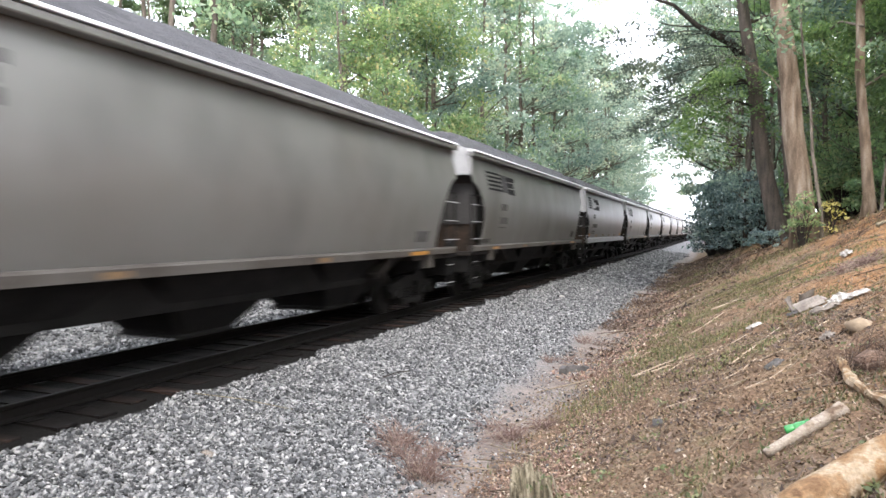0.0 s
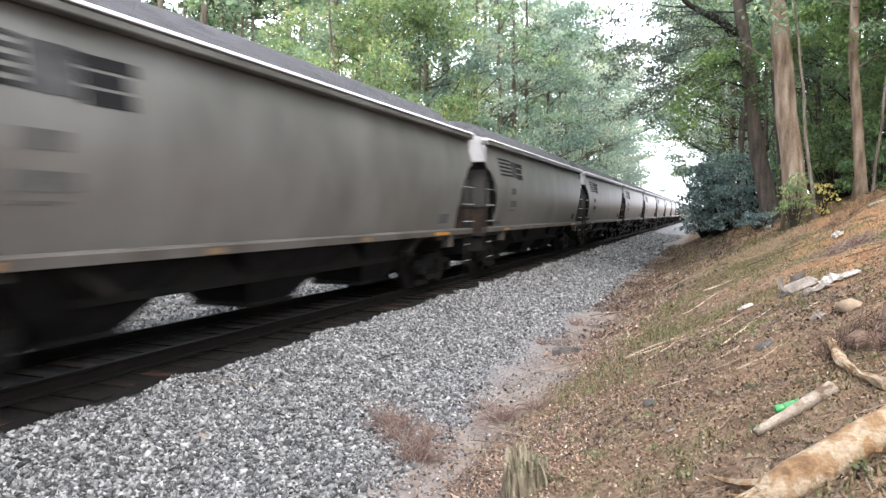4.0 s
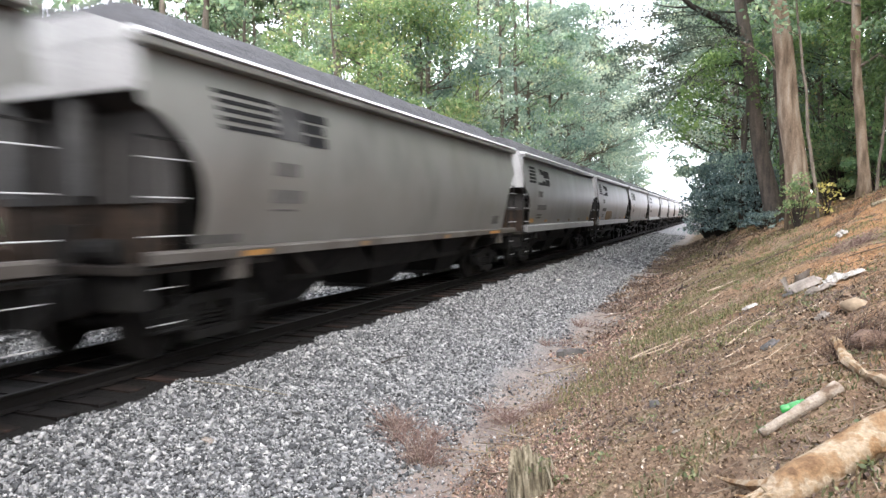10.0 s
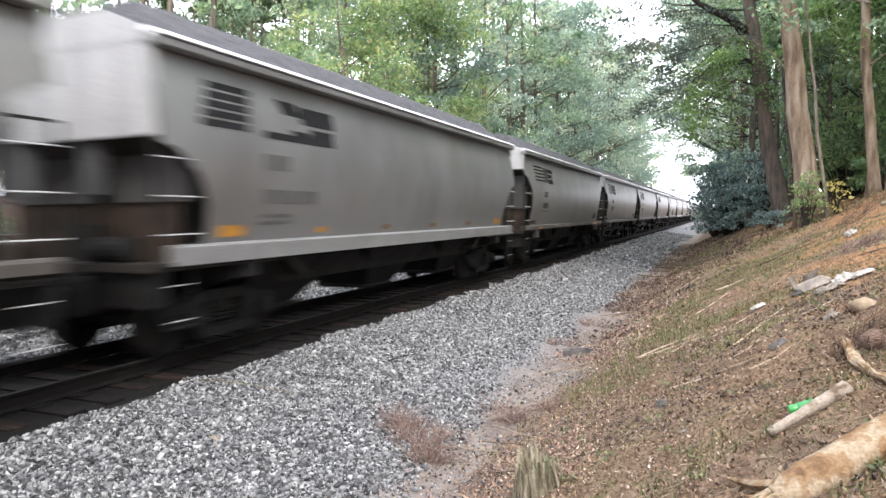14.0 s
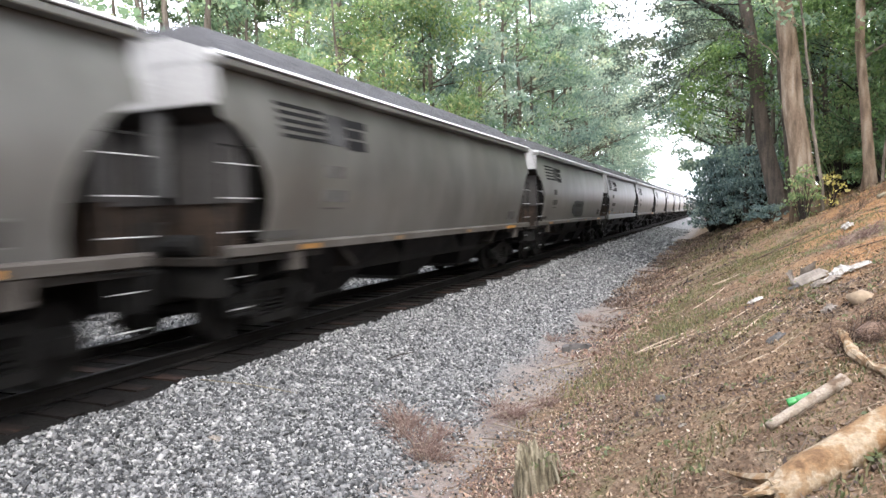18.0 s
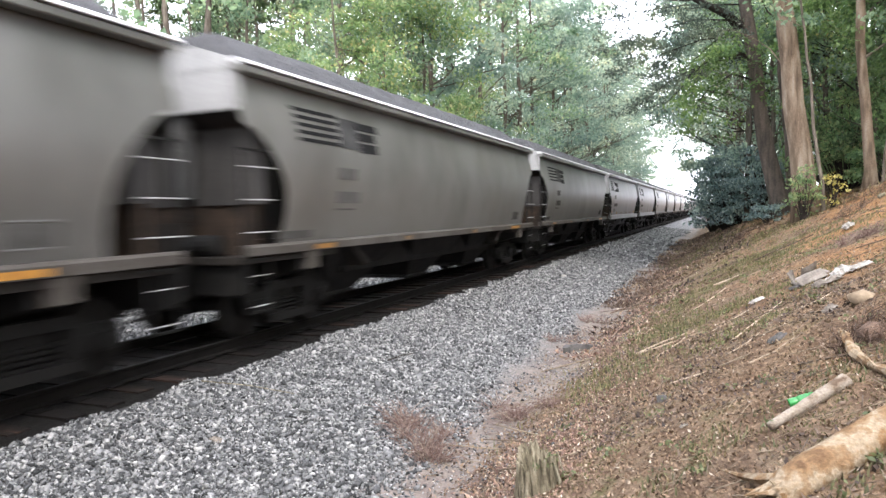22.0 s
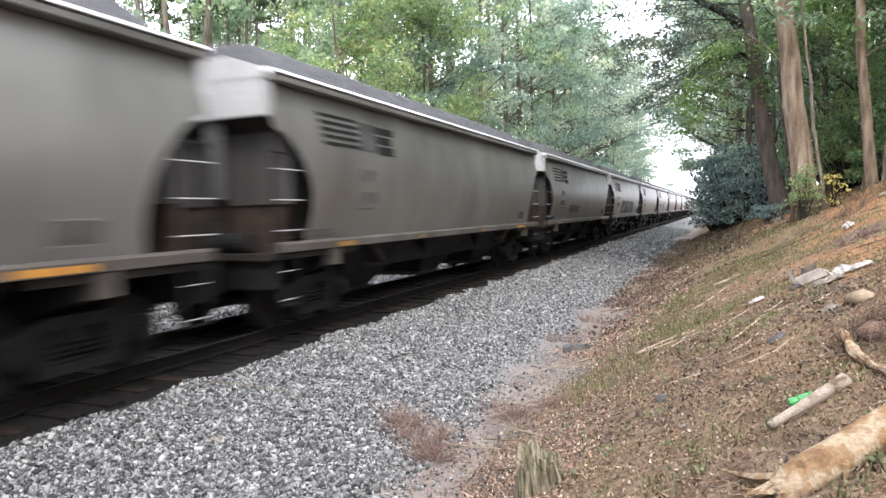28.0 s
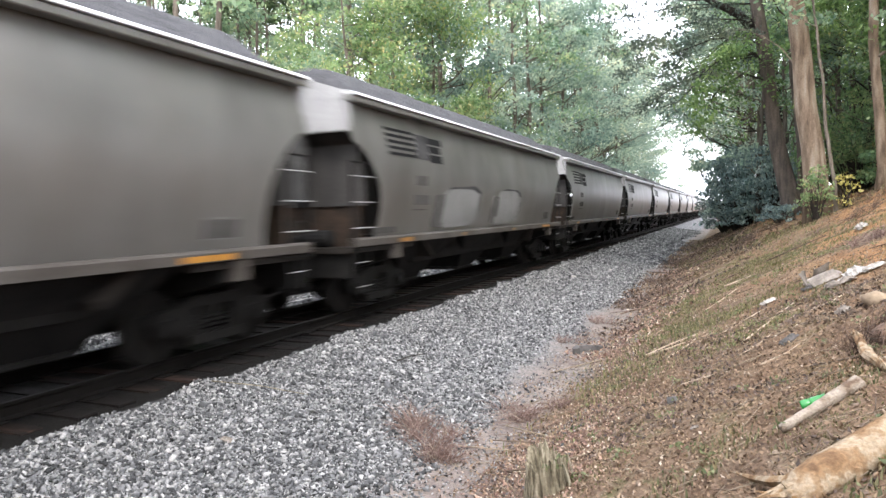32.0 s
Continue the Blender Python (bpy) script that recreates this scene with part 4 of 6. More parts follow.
def make_train():
    proto = {"A": build_car("A"), "B": build_car("B")}
    used = set()
    front = dict(enumerate(GAPS))
    for k in range(len(GAPS), LAST + 1):
        front[k] = front[k - 1] + (LEN_B if k - 1 in B_CARS else LEN_A)
    for k in range(-1, FIRST - 1, -1):
        front[k] = front[k + 1] - LEN_A
    for k in range(FIRST, LAST + 1):
        kind = "B" if k in B_CARS else "A"
        centre = (front[k] + front[k + 1]) / 2 if k + 1 in front else front[k] + LEN_A / 2
        if kind in used:
            car = copy_thing(proto[kind], pose(TRACK, centre, 0))
            for ob in car.children_recursive:
                if ob.name.startswith("wheelset"):
                    WHEELS.append((ob, round(ob.matrix_basis.translation.y, 2), 0 if ob.parent.matrix_basis.translation.y > 0 else 180))
        else:
            car = proto[kind]
            car.matrix_basis = pose(TRACK, centre, 0)
            used.add(kind)
        CARS.append((k, car, centre))
        if k in GRAFFITI:
            graffiti(car, front[k] + 0.575 - centre, *GRAFFITI[k])
            tagged(car, {"blue": "grey coal hopper car sprayed with pale blue graffiti letters", "pale": "grey coal hopper car sprayed with pale and dark graffiti blocks",
                         "dark": "grey coal hopper car with a small dark graffiti tag", "smear": "grey coal hopper car with a dark rounded paint smear", "orange": "pale coal hopper car with a faded orange paint patch"}[GRAFFITI[k][0]])


make_train()


# ---- woods ----
def leaves(name, centres, spreads, per, size, mat, seed, droop=0.3):
    """Clumps of small pointed leaves round the given centres."""
    r = np.random.default_rng(seed)
    c = np.repeat(np.asarray(centres, float), per, axis=0)
    s = np.repeat(np.asarray(spreads, float), per)
    n = len(c)
    d = r.normal(size=(n, 3))
    d /= np.linalg.norm(d, axis=1, keepdims=True)
    p = c + d * (s * r.uniform(0.1, 1.0, n) ** 0.6)[:, None] * np.array([1, 1, 0.36])
    p[:, 2] -= 0.22 * ((p[:, 0] - c[:, 0]) ** 2 + (p[:, 1] - c[:, 1]) ** 2) / s
    along = r.normal(size=(n, 3)) + np.array([0, 0, -droop])
    along /= np.linalg.norm(along, axis=1, keepdims=True)
    nor = r.normal(size=(n, 3)) * np.array([0.7, 0.7, 0.4]) + np.array([0, 0, 1.0])
    side = np.cross(along, nor)
    side /= np.linalg.norm(side, axis=1, keepdims=True) + 1e-9
    ln = size * r.uniform(0.6, 1.3, n)[:, None]
    v = np.stack([p - along * ln * 0.5, p + side * ln * 0.3 + along * ln * 0.05, p + along * ln * 0.5, p - side * ln * 0.3 + along * ln * 0.05], 1).reshape(-1, 3)
    return array_mesh(name, v, np.arange(n * 4).reshape(-1, 4), mat)


def branch(s, rnd, p, d, length, radius, depth, ends, bend=0.25, sides=6, split=(2, 4), upward=0.15):
    """A crooked limb with side limbs; the tips are gathered in ends."""
    pts, rad = [p], [radius]
    n = 5
    for i in range(n):
        d = (d + Vector((rnd.uniform(-bend, bend), rnd.uniform(-bend, bend), rnd.uniform(-bend, bend) * 0.7 + upward * 0.4))).normalized()
        p = p + d * (length / n)
        pts.append(p)
        rad.append(radius * (1 - 0.75 * (i + 1) / n))
        if depth == 0 and i >= 1:
            ends.append(p)
    s.tube(pts, rad, sides)
    ends.append(p)
    if depth:
        for _ in range(rnd.randint(*split)):
            i = rnd.randint(2, n)
            nd = (d + Vector((rnd.uniform(-1, 1), rnd.uniform(-1, 1), rnd.uniform(-0.5, 0.8)))).normalized()
            branch(s, rnd, pts[i], nd, length * rnd.uniform(0.45, 0.7), rad[i] * 0.7, depth - 1, ends, bend, max(4, sides - 1), split, upward)


def build_tree(seed, height, girth, crown_from, reach, leaf_mat, bark, leaf_size, per, spread, label, limbs=9, lean=(0, 0), depth=1, single=False, aim=None, crown_to=0.97, thin_out=1.0):
    """A tapered trunk, crooked limbs, and a crown of small leaves in clumps. aim: a side to which most limbs reach."""
    rnd = random.Random(seed)
    tree = new("tree")
    tagged(tree, label, "tree")
    s = Shape()
    pts, rad = [], []
    n = 18
    x = y = 0.0
    for i in range(n + 1):
        t = i / n
        flare = 1 + 0.75 * max(0, 1 - t * 11) ** 2
        pts.append((x + lean[0] * height * t, y + lean[1] * height * t, -0.3 + (height + 0.3) * t))
        rad.append(girth / 2 * flare * (1 - 0.8 * t) + 0.015)
        x += rnd.uniform(-0.07, 0.07) * min(1.0, height / 14)
        y += rnd.uniform(-0.07, 0.07) * min(1.0, height / 14)
    s.tube(pts, rad, 16, 0.05, rnd)
    part("trunk", s.mesh("trunk", bark, True), tree)
    ends = []
    s = Shape()
    for k in range(limbs):
        t = crown_from + (crown_to - crown_from) * (k + rnd.random() * 0.7) / limbs
        i = min(n - 1, int(t * n))
        p = Vector(pts[i]).lerp(Vector(pts[i + 1]), t * n - i)
        a = rnd.uniform(0, 2 * math.pi) if aim is None or rnd.random() < 0.25 else aim + rnd.uniform(-1.0, 1.0)
        ln = reach * (1.05 - 0.6 * abs(t - 0.45)) * rnd.uniform(0.7, 1.15)
        if single:
            s = Shape()
        branch(s, rnd, p, Vector((math.cos(a), math.sin(a), rnd.uniform(0.1, 0.6))).normalized(), ln, rad[i] * 0.42, depth, ends)
        if single:
            part("limb", s.mesh("limb", bark, True), tree)
    if not single:
        part("branchwork", s.mesh("branchwork", bark, True), tree)
    if leaf_mat:
        ends = [p for p in ends if rnd.random() < thin_out]
        sp = [spread * rnd.uniform(0.5, 1.4) for _ in ends]
        part("crown", leaves("crown", ends, sp, per, leaf_size, leaf_mat, seed + 100), tree)
    return tree


def build_pine(seed, height, girth, crown_from=0.6):
    rnd = random.Random(seed)
    tree = new("tree")
    tagged(tree, "tall slender pine tree with bare straight trunk", "tree")
    pts = [(rnd.uniform(-0.05, 0.05) * i, rnd.uniform(-0.05, 0.05) * i, -0.3 + (height + 0.3) * i / 10) for i in range(11)]
    part("trunk", Shape().tube(pts, [girth / 2 * (1 - 0.75 * i / 10) for i in range(11)], 10, 0.04, rnd).mesh("trunk", BARK, True), tree)
    ends, s = [], Shape()
    for k in range(30):
        t = crown_from + (1 - crown_from) * k / 30
        a = rnd.uniform(0, 6.283)
        p = Vector(pts[min(9, int(t * 10))]).lerp(Vector(pts[min(9, int(t * 10)) + 1]), t * 10 % 1)
        ln = (1 - t) / (1 - crown_from) * 2.4 + 0.6
        branch(s, rnd, p, Vector((math.cos(a), math.sin(a), 0.15)), ln, 0.05, 0, ends, 0.15, 5)
    part("branchwork", s.mesh("branchwork", BARK_DARK), tree)
    part("crown", leaves("crown", ends, [0.6] * len(ends), 28, 0.30, NEEDLE, seed, 0.0), tree)
    return tree


def reach_out(tree, way, radius, bark, name):
    """One more limb on a placed tree, through places given in the world, with a few side twigs."""
    base = tree.matrix_basis.translation
    rnd = random.Random(int(radius * 1000))
    pts = [Vector(p) - base for p in way]
    s = Shape().tube(pts, [radius * (1 - 0.8 * i / (len(pts) - 1)) for i in range(len(pts))], 8, 0.05, rnd)
    for i in range(1, len(pts)):
        branch(s, rnd, pts[i], Vector((rnd.uniform(-1, 0.2), rnd.uniform(-0.6, 0.6), rnd.uniform(-0.6, 0.5))).normalized(), rnd.uniform(0.8, 1.8), radius * 0.22, 0, [], 0.25, 4)
    part(name, s.mesh(name, bark, True), tree)


def leafy_bough(tree, way, radius, bark, leaf_mat, leaf_size, per, spread, seed, fan=4):
    """A limb on a placed tree, through places given in the world, with side twigs that carry sprays of leaves."""
    base = tree.matrix_basis.translation
    rnd = random.Random(seed)
    pts = [Vector(p) - base for p in way]
    s, ends = Shape(), []
    s.tube(pts, [radius * (1 - 0.85 * i / (len(pts) - 1)) for i in range(len(pts))], 7, 0.05, rnd)
    for a, b in zip(pts, pts[1:]):
        for k in range(fan):
            d = ((b - a).normalized() + Vector((rnd.uniform(-1, 1), rnd.uniform(-1, 1), rnd.uniform(-0.75, 0.45)))).normalized()
            branch(s, rnd, a.lerp(b, (k + rnd.random()) / fan), d, rnd.uniform(0.7, 1.7), radius * 0.2, 0, ends, 0.3, 4, upward=-0.05)
    bough = part("bough", s.mesh("bough", bark, True), tree)
    tagged(part("leaf_spray", leaves("leaf_spray", ends, [spread * rnd.uniform(0.6, 1.3) for _ in ends], per, leaf_size, leaf_mat, seed), bough), kind="stuff")


PLACED = set()


def place(tree, x, y, turn=0.0, size=1.0):
    """The first call moves the built tree itself, the later ones copies of it."""
    z = float(ground_z(x, y)) - 0.05
    if tree.name in PLACED:
        ob = copy_thing(tree, pose(x, y, z, 0, 0, turn))
    else:
        PLACED.add(tree.name)
        ob = tree
        ob.matrix_basis = pose(x, y, z, 0, 0, turn)
    ob.scale = (size, size, size)
    return ob


def make_woods():
    rnd = random.Random(11)
    mid = build_tree(1, 20, 0.42, 0.14, 5.6, LEAF_MID, BARK, 0.26, 92, 1.2, "tall broadleaf tree with mid-green summer foliage", 18, thin_out=0.32)
    blue = build_tree(2, 22, 0.45, 0.12, 6.0, LEAF_BLUE, BARK, 0.26, 92, 1.25, "tall broadleaf tree with blue-green foliage", 19, thin_out=0.32)
    yel = build_tree(3, 13, 0.26, 0.2, 4.4, LEAF_YEL, BARK, 0.19, 90, 1.15, "young broadleaf tree with yellowing green leaves", 16, thin_out=0.42)
    thin = build_tree(4, 10, 0.18, 0.2, 3.4, LEAF_MID, BARK_DARK, 0.2, 26, 0.9, "slender understorey tree with light green leaves", 12)
    shade = build_tree(6, 17, 0.36, 0.08, 5.4, LEAF_DARK, BARK_DARK, 0.24, 40, 1.25, "shaded broadleaf tree with dark foliage down to the ground", 18, thin_out=0.6)
    # haze stand-in: palest leaves and lighter bark, for the far trees
    pale = build_tree(7, 22, 0.42, 0.12, 6.0, LEAF_PALE, BARK, 0.27, 92, 1.25, "tall broadleaf tree, haze put into its pale green foliage", 19, thin_out=0.32)
    pine = build_pine(5, 27, 0.42)
    # the far side of the line: low growth nearest, then tall trees
    for x, y, size, kind in ((-14.5, 11, 0.55, thin), (-15.5, 15, 0.6, thin), (-14.2, 19, 0.62, thin), (-14.6, 24.5, 0.85, yel), (-14.2, 28, 1.0, yel), (-16.5, 30, 0.7, mid), (-14.5, 33, 0.95, yel), (-16.8, 34.5, 0.85, blue)):
        place(kind, x, y, rnd.uniform(0, 360), size)
    y = 37.0
    while y < 140:
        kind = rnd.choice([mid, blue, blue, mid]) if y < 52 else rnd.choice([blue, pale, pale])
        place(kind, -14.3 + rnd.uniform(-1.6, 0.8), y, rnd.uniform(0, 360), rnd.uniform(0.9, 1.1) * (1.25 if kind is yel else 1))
        y += rnd.uniform(4.2, 5.6)
    y = 34.0
    while y < 150:
        place(rnd.choice([mid, blue, mid]), -21 + rnd.uniform(-2.5, 2.5), y, rnd.uniform(0, 360), rnd.uniform(1.0, 1.25))
        y += rnd.uniform(10, 14)
    for x, y in ((-24, 25), (-27, 31), (-25, 37), (-31, 30), (-33, 38), (-29, 24), (-36, 33), (-40, 44), (-30, 46), (-26, 52), (-38, 28), (-22, 17), (-34, 52)):
        place(pine, x, y, rnd.uniform(0, 360), rnd.uniform(0.85, 1.15))
    for x, y in ((-30, 58), (-33, 72), (-29, 88), (-40, 60), (-36, 100)):
        place(rnd.choice([mid, blue]), x, y, rnd.uniform(0, 360), rnd.uniform(1.0, 1.2))
    for x, y in ((-29, 41), (-35, 52)):
        place(thin, x, y, rnd.uniform(0, 360), rnd.uniform(0.9, 1.1))
    for x, y, size in ((-36, 44, 1.2), (-42, 51, 1.3), (-48, 57, 1.3), (-39, 56, 1.25), (-31, 40, 1.05), (-52, 66, 1.4), (-45, 44, 1.25)):
        place(pine, x, y, rnd.uniform(0, 360), size * 0.8)
        place(mid, x - 3, y + 5, rnd.uniform(0, 360), size)
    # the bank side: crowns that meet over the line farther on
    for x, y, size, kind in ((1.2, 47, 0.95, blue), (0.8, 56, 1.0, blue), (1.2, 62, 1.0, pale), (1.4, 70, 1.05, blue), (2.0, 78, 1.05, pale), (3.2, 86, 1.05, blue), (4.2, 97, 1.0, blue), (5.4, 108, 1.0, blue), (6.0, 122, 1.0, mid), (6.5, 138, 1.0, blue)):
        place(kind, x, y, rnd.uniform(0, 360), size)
    for x, y, size in ((6.5, 33, 1.0), (8.5, 27, 1.0), (11.5, 31, 1.1), (9.0, 38, 1.1), (7.0, 44, 1.0), (12.5, 24, 1.0), (15, 34, 1.1), (13, 42, 1.1), (9.5, 52, 1.1), (17.5, 28, 1.1), (14.5, 19, 1.0), (19, 40, 1.2), (8, 64, 1.1), (21, 33, 1.2), (15, 55, 1.2)):
        place(shade, x, y, rnd.uniform(0, 360), size)
    for x, y, kind in ((6.0, 36, mid), (10.5, 26, mid), (13.5, 29, mid), (8.0, 31, blue), (16.5, 22, mid), (11.5, 36, blue), (18, 25, shade), (22, 27, shade), (24, 38, shade), (12, 20.5, shade), (20, 21, mid)):
        place(kind, x, y, rnd.uniform(0, 360), rnd.uniform(0.85, 1.0))
    for x, y in ((7.2, 25), (9.5, 21.5), (6.2, 29), (8.2, 23), (5.6, 33)):
        place(thin, x, y, rnd.uniform(0, 360), rnd.uniform(0.9, 1.2))
    over = build_tree(8, 17, 0.4, 0.16, 8.0, LEAF_PALE, BARK_DARK, 0.18, 40, 1.1, "broad tree with haze-paled green boughs hanging over the line", 22, (-0.06, 0), 1, False, math.pi, thin_out=0.7)
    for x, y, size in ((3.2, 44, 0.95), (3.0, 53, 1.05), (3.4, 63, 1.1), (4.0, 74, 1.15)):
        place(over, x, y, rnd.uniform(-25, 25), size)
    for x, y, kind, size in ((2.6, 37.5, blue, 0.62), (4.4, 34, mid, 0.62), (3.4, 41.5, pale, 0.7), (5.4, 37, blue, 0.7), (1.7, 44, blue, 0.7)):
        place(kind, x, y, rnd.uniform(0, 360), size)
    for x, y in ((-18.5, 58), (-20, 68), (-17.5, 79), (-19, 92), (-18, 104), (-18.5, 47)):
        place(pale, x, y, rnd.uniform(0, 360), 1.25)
    for x, y, size in ((6.8, 24.5, 0.5), (8.2, 27, 0.62), (9.6, 24.8, 0.55), (5.3, 28.5, 0.5)):
        place(yel, x, y, rnd.uniform(0, 360), size)
    # unseen trees added behind the standpoint, for darker reflections and less sky light
    for k, y in enumerate(range(-40, 17, 6)):
        place((shade, mid, shade)[k % 3], 15 + 3 * (k % 2) + rnd.uniform(-1, 1), y, rnd.uniform(0, 360), rnd.uniform(0.85, 1.0))
        place((mid, blue, yel)[k % 3], -17 + rnd.uniform(-2, 1), y - 4, rnd.uniform(0, 360), rnd.uniform(0.85, 1.0))
    # big trees on the bank
    big = build_tree(21, 21, 0.60, 0.56, 6.0, LEAF_MID, BARK_TAN, 0.2, 26, 1.1, "large grey-brown tree trunk leaning over the bank", 11, (-0.105, 0), single=True)
    place(big, 2.42, 21.6)
    dark = build_tree(22, 19, 0.64, 0.46, 8.0, LEAF_BLUE, BARK_MID, 0.2, 16, 1.0, "dark-barked tree with long limbs reaching over the line", 12, (-0.165, 0), 2, True, math.pi)
    place(dark, 2.25, 29)
    reach_out(dark, [(0.96, 29.00, 8.51), (0.40, 28.70, 9.18), (-0.20, 28.40, 9.48), (-0.80, 28.10, 9.79), (-1.64, 27.80, 10.59), (-3.07, 27.50, 11.16)], 0.19, BARK_DARK, "limb")
    reach_out(dark, [(1.00, 29.00, 8.83), (0.43, 28.60, 8.59), (-0.15, 28.20, 8.10), (-0.63, 27.80, 7.60), (-1.21, 27.40, 7.04), (-1.63, 27.00, 6.84)], 0.045, BARK_DARK, "limb")
    reach_out(dark, [(1.26, 29.00, 7.72), (-0.34, 28.40, 7.50), (-0.92, 27.80, 6.98), (-1.29, 27.20, 6.29), (-1.74, 26.60, 5.74), (-2.37, 26.00, 5.49)], 0.05, BARK_DARK, "limb")
    reach_out(big, [(1.90, 21.50, 5.47), (1.67, 21.75, 5.86), (1.42, 22.00, 6.33), (0.94, 22.25, 6.80), (0.42, 22.50, 7.13)], 0.026, TWIG, "dead_branch")
    for k, way in enumerate(([(0.9, 29, 9.6), (-1.2, 28, 9.6), (-2.6, 27, 9.3), (-4.0, 26.4, 9.1)], [(0.9, 29, 9.0), (-0.8, 28, 9.0), (-2.2, 27, 8.5), (-3.6, 26.4, 8.2)],
                             [(1.1, 29, 8.4), (-0.6, 28, 8.2), (-2.0, 27, 7.6), (-3.2, 26.4, 7.1)], [(1.2, 29, 7.6), (-0.4, 28.4, 7.4), (-1.7, 27.6, 6.7), (-2.6, 27, 5.9)])):
        leafy_bough(dark, way, 0.034, BARK_DARK, LEAF_GREY, 0.12, 26, 0.6, 300 + k, 5)
    for k, way in enumerate(([(1.2, 29, 7.4), (0.6, 27.8, 7.7), (-0.1, 26.8, 7.4), (-0.8, 26, 6.6)],
                             [(1.4, 29, 6.6), (0.5, 28, 6.8), (-0.3, 27.2, 6.2), (-0.9, 26.6, 5.4)])):
        leafy_bough(dark, way, 0.05, BARK_DARK, LEAF_FRESH, 0.15, 22, 0.6, 310 + k, 4)
    slim = build_tree(23, 15, 0.26, 0.5, 4.0, LEAF_DARK, BARK_MID, 0.2, 26, 1.0, "slim dark tree in the shade of the bank", 8, (-0.05, 0), single=True)
    place(slim, 2.62, 30.5)
    place(slim, 5.9, 24, 90, 1.0)
    place(slim, 1.3, 37, 200, 0.8)
    tan = build_tree(24, 16, 0.28, 0.34, 4.5, LEAF_MID, BARK_TAN, 0.2, 26, 1.1, "tan-barked tree on the crest of the bank", 8, (-0.014, 0), single=True)
    place(tan, 3.98, 22.3)
    for k, way in enumerate(([(3.8, 22.3, 7.6), (3.4, 23.4, 8.1), (2.9, 24.6, 7.9), (2.6, 25.6, 7.4)], [(3.8, 22.4, 7.0), (4.4, 23.5, 7.7), (5.0, 24.6, 7.5), (5.4, 25.8, 6.8)], [(3.8, 22.4, 8.4), (4.0, 23.6, 8.9), (4.2, 24.8, 8.6), (4.4, 26.0, 7.8)],
                             [(3.85, 22.4, 5.9), (4.6, 23.8, 6.5), (5.3, 25.0, 6.3), (6.0, 26.2, 5.6)])):
        leafy_bough(tan, way, 0.045, BARK, LEAF_FRESH, 0.16, 22, 0.65, 320 + k, 4)
    young = build_tree(25, 6.5, 0.085, 0.75, 1.6, LEAF_MID, BARK, 0.16, 20, 0.6, "thin young stem leaning against the big trunk", 4, (-0.10, 0), 0, True)
    place(young, 2.70, 21.0)
    place(young, 4.2, 21.9, 140, 0.8)


def bush(name, x, y, rx, ry, h, clumps, per, size, mat, seed, label, wood=BARK_DARK, single=False):
    rnd = random.Random(seed)
    ob = new(name)
    tagged(ob, label, "bush")
    s, ends = Shape(), []
    for _ in range(clumps):
        a, t = rnd.uniform(0, 6.283), rnd.random() ** 0.5
        tip = Vector((math.cos(a) * rx * t, math.sin(a) * ry * t, h * (0.15 + 0.85 * rnd.random() ** 0.8) * math.sqrt(max(0.1, 1 - 0.75 * t * t))))
        base = Vector((tip.x * 0.15, tip.y * 0.15, -0.1))
        if single:
            s = Shape()
        s.tube([base, base.lerp(tip, 0.5) + Vector((0, 0, 0.12 * h)), tip], [0.02 * h / 3 + 0.006, 0.014 * h / 3 + 0.004, 0.004], 5)
        if single:
            part("stem", s.mesh("stem", wood), ob)
        ends.append(tip)
    if not single:
        tagged(part("stemwork", s.mesh("stemwork", wood), ob), kind="stuff")
    part("foliage", leaves("foliage", ends, [h * 0.13 + 0.1] * len(ends), per, size, mat, seed), ob)
    ob.matrix_basis = pose(x, y, float(ground_z(x, y)) - 0.03)
    return ob


make_woods()
bush("shrub", 0.55, 42, 1.9, 3.0, 5.0, 190, 60, 0.19, LEAF_SHRUB, 31, "dense dark evergreen shrub at the foot of the bank")
bush("shrub", 2.0, 36, 1.5, 2.0, 3.4, 110, 50, 0.17, LEAF_SHRUB, 32, "dark evergreen shrub under the trees")
bush("shrub", -0.3, 50, 1.2, 2.0, 2.6, 80, 50, 0.17, LEAF_SHRUB, 34, "low dark shrub beside the ditch")
bush("shrub", 1.75, 27.2, 0.8, 1.2, 0.7, 40, 40, 0.10, LEAF_SHRUB, 38, "low dark undergrowth at the foot of a dark tree")
bush("shrub", 5.2, 26, 1.2, 1.6, 1.6, 60, 40, 0.12, LEAF_DARK, 35, "low dark undergrowth on the crest of the bank")
bush("shrub", 7.5, 22, 1.8, 2.0, 2.0, 80, 40, 0.12, LEAF_DARK, 36, "low dark undergrowth on the crest of the bank")
for x, y, h, seed in ((6.5, 26.5, 4.2, 41), (8.5, 29, 5.0, 42), (10.5, 24, 4.5, 43), (6.2, 32, 4.0, 44), (12.5, 27, 5.0, 45), (9.0, 34, 5.5, 46), (4.7, 34.5, 5.0, 47), (5.6, 40, 6.0, 48), (4.6, 30.5, 3.2, 49), (6.8, 46, 6.5, 50)):
    bush("shrub", x, y, 1.9, 1.9, h, 90, 40, 0.17, LEAF_MID if seed % 3 == 0 else LEAF_YEL if seed % 3 == 1 else LEAF_DARK, seed, "tall leafy undergrowth in the shade of the wood")
bush("sapling", 2.16, 20.6, 0.40, 0.40, 1.55, 26, 26, 0.10, LEAF_YEL, 33, "small sapling with bright yellow-green leaves beside a trunk", single=True)
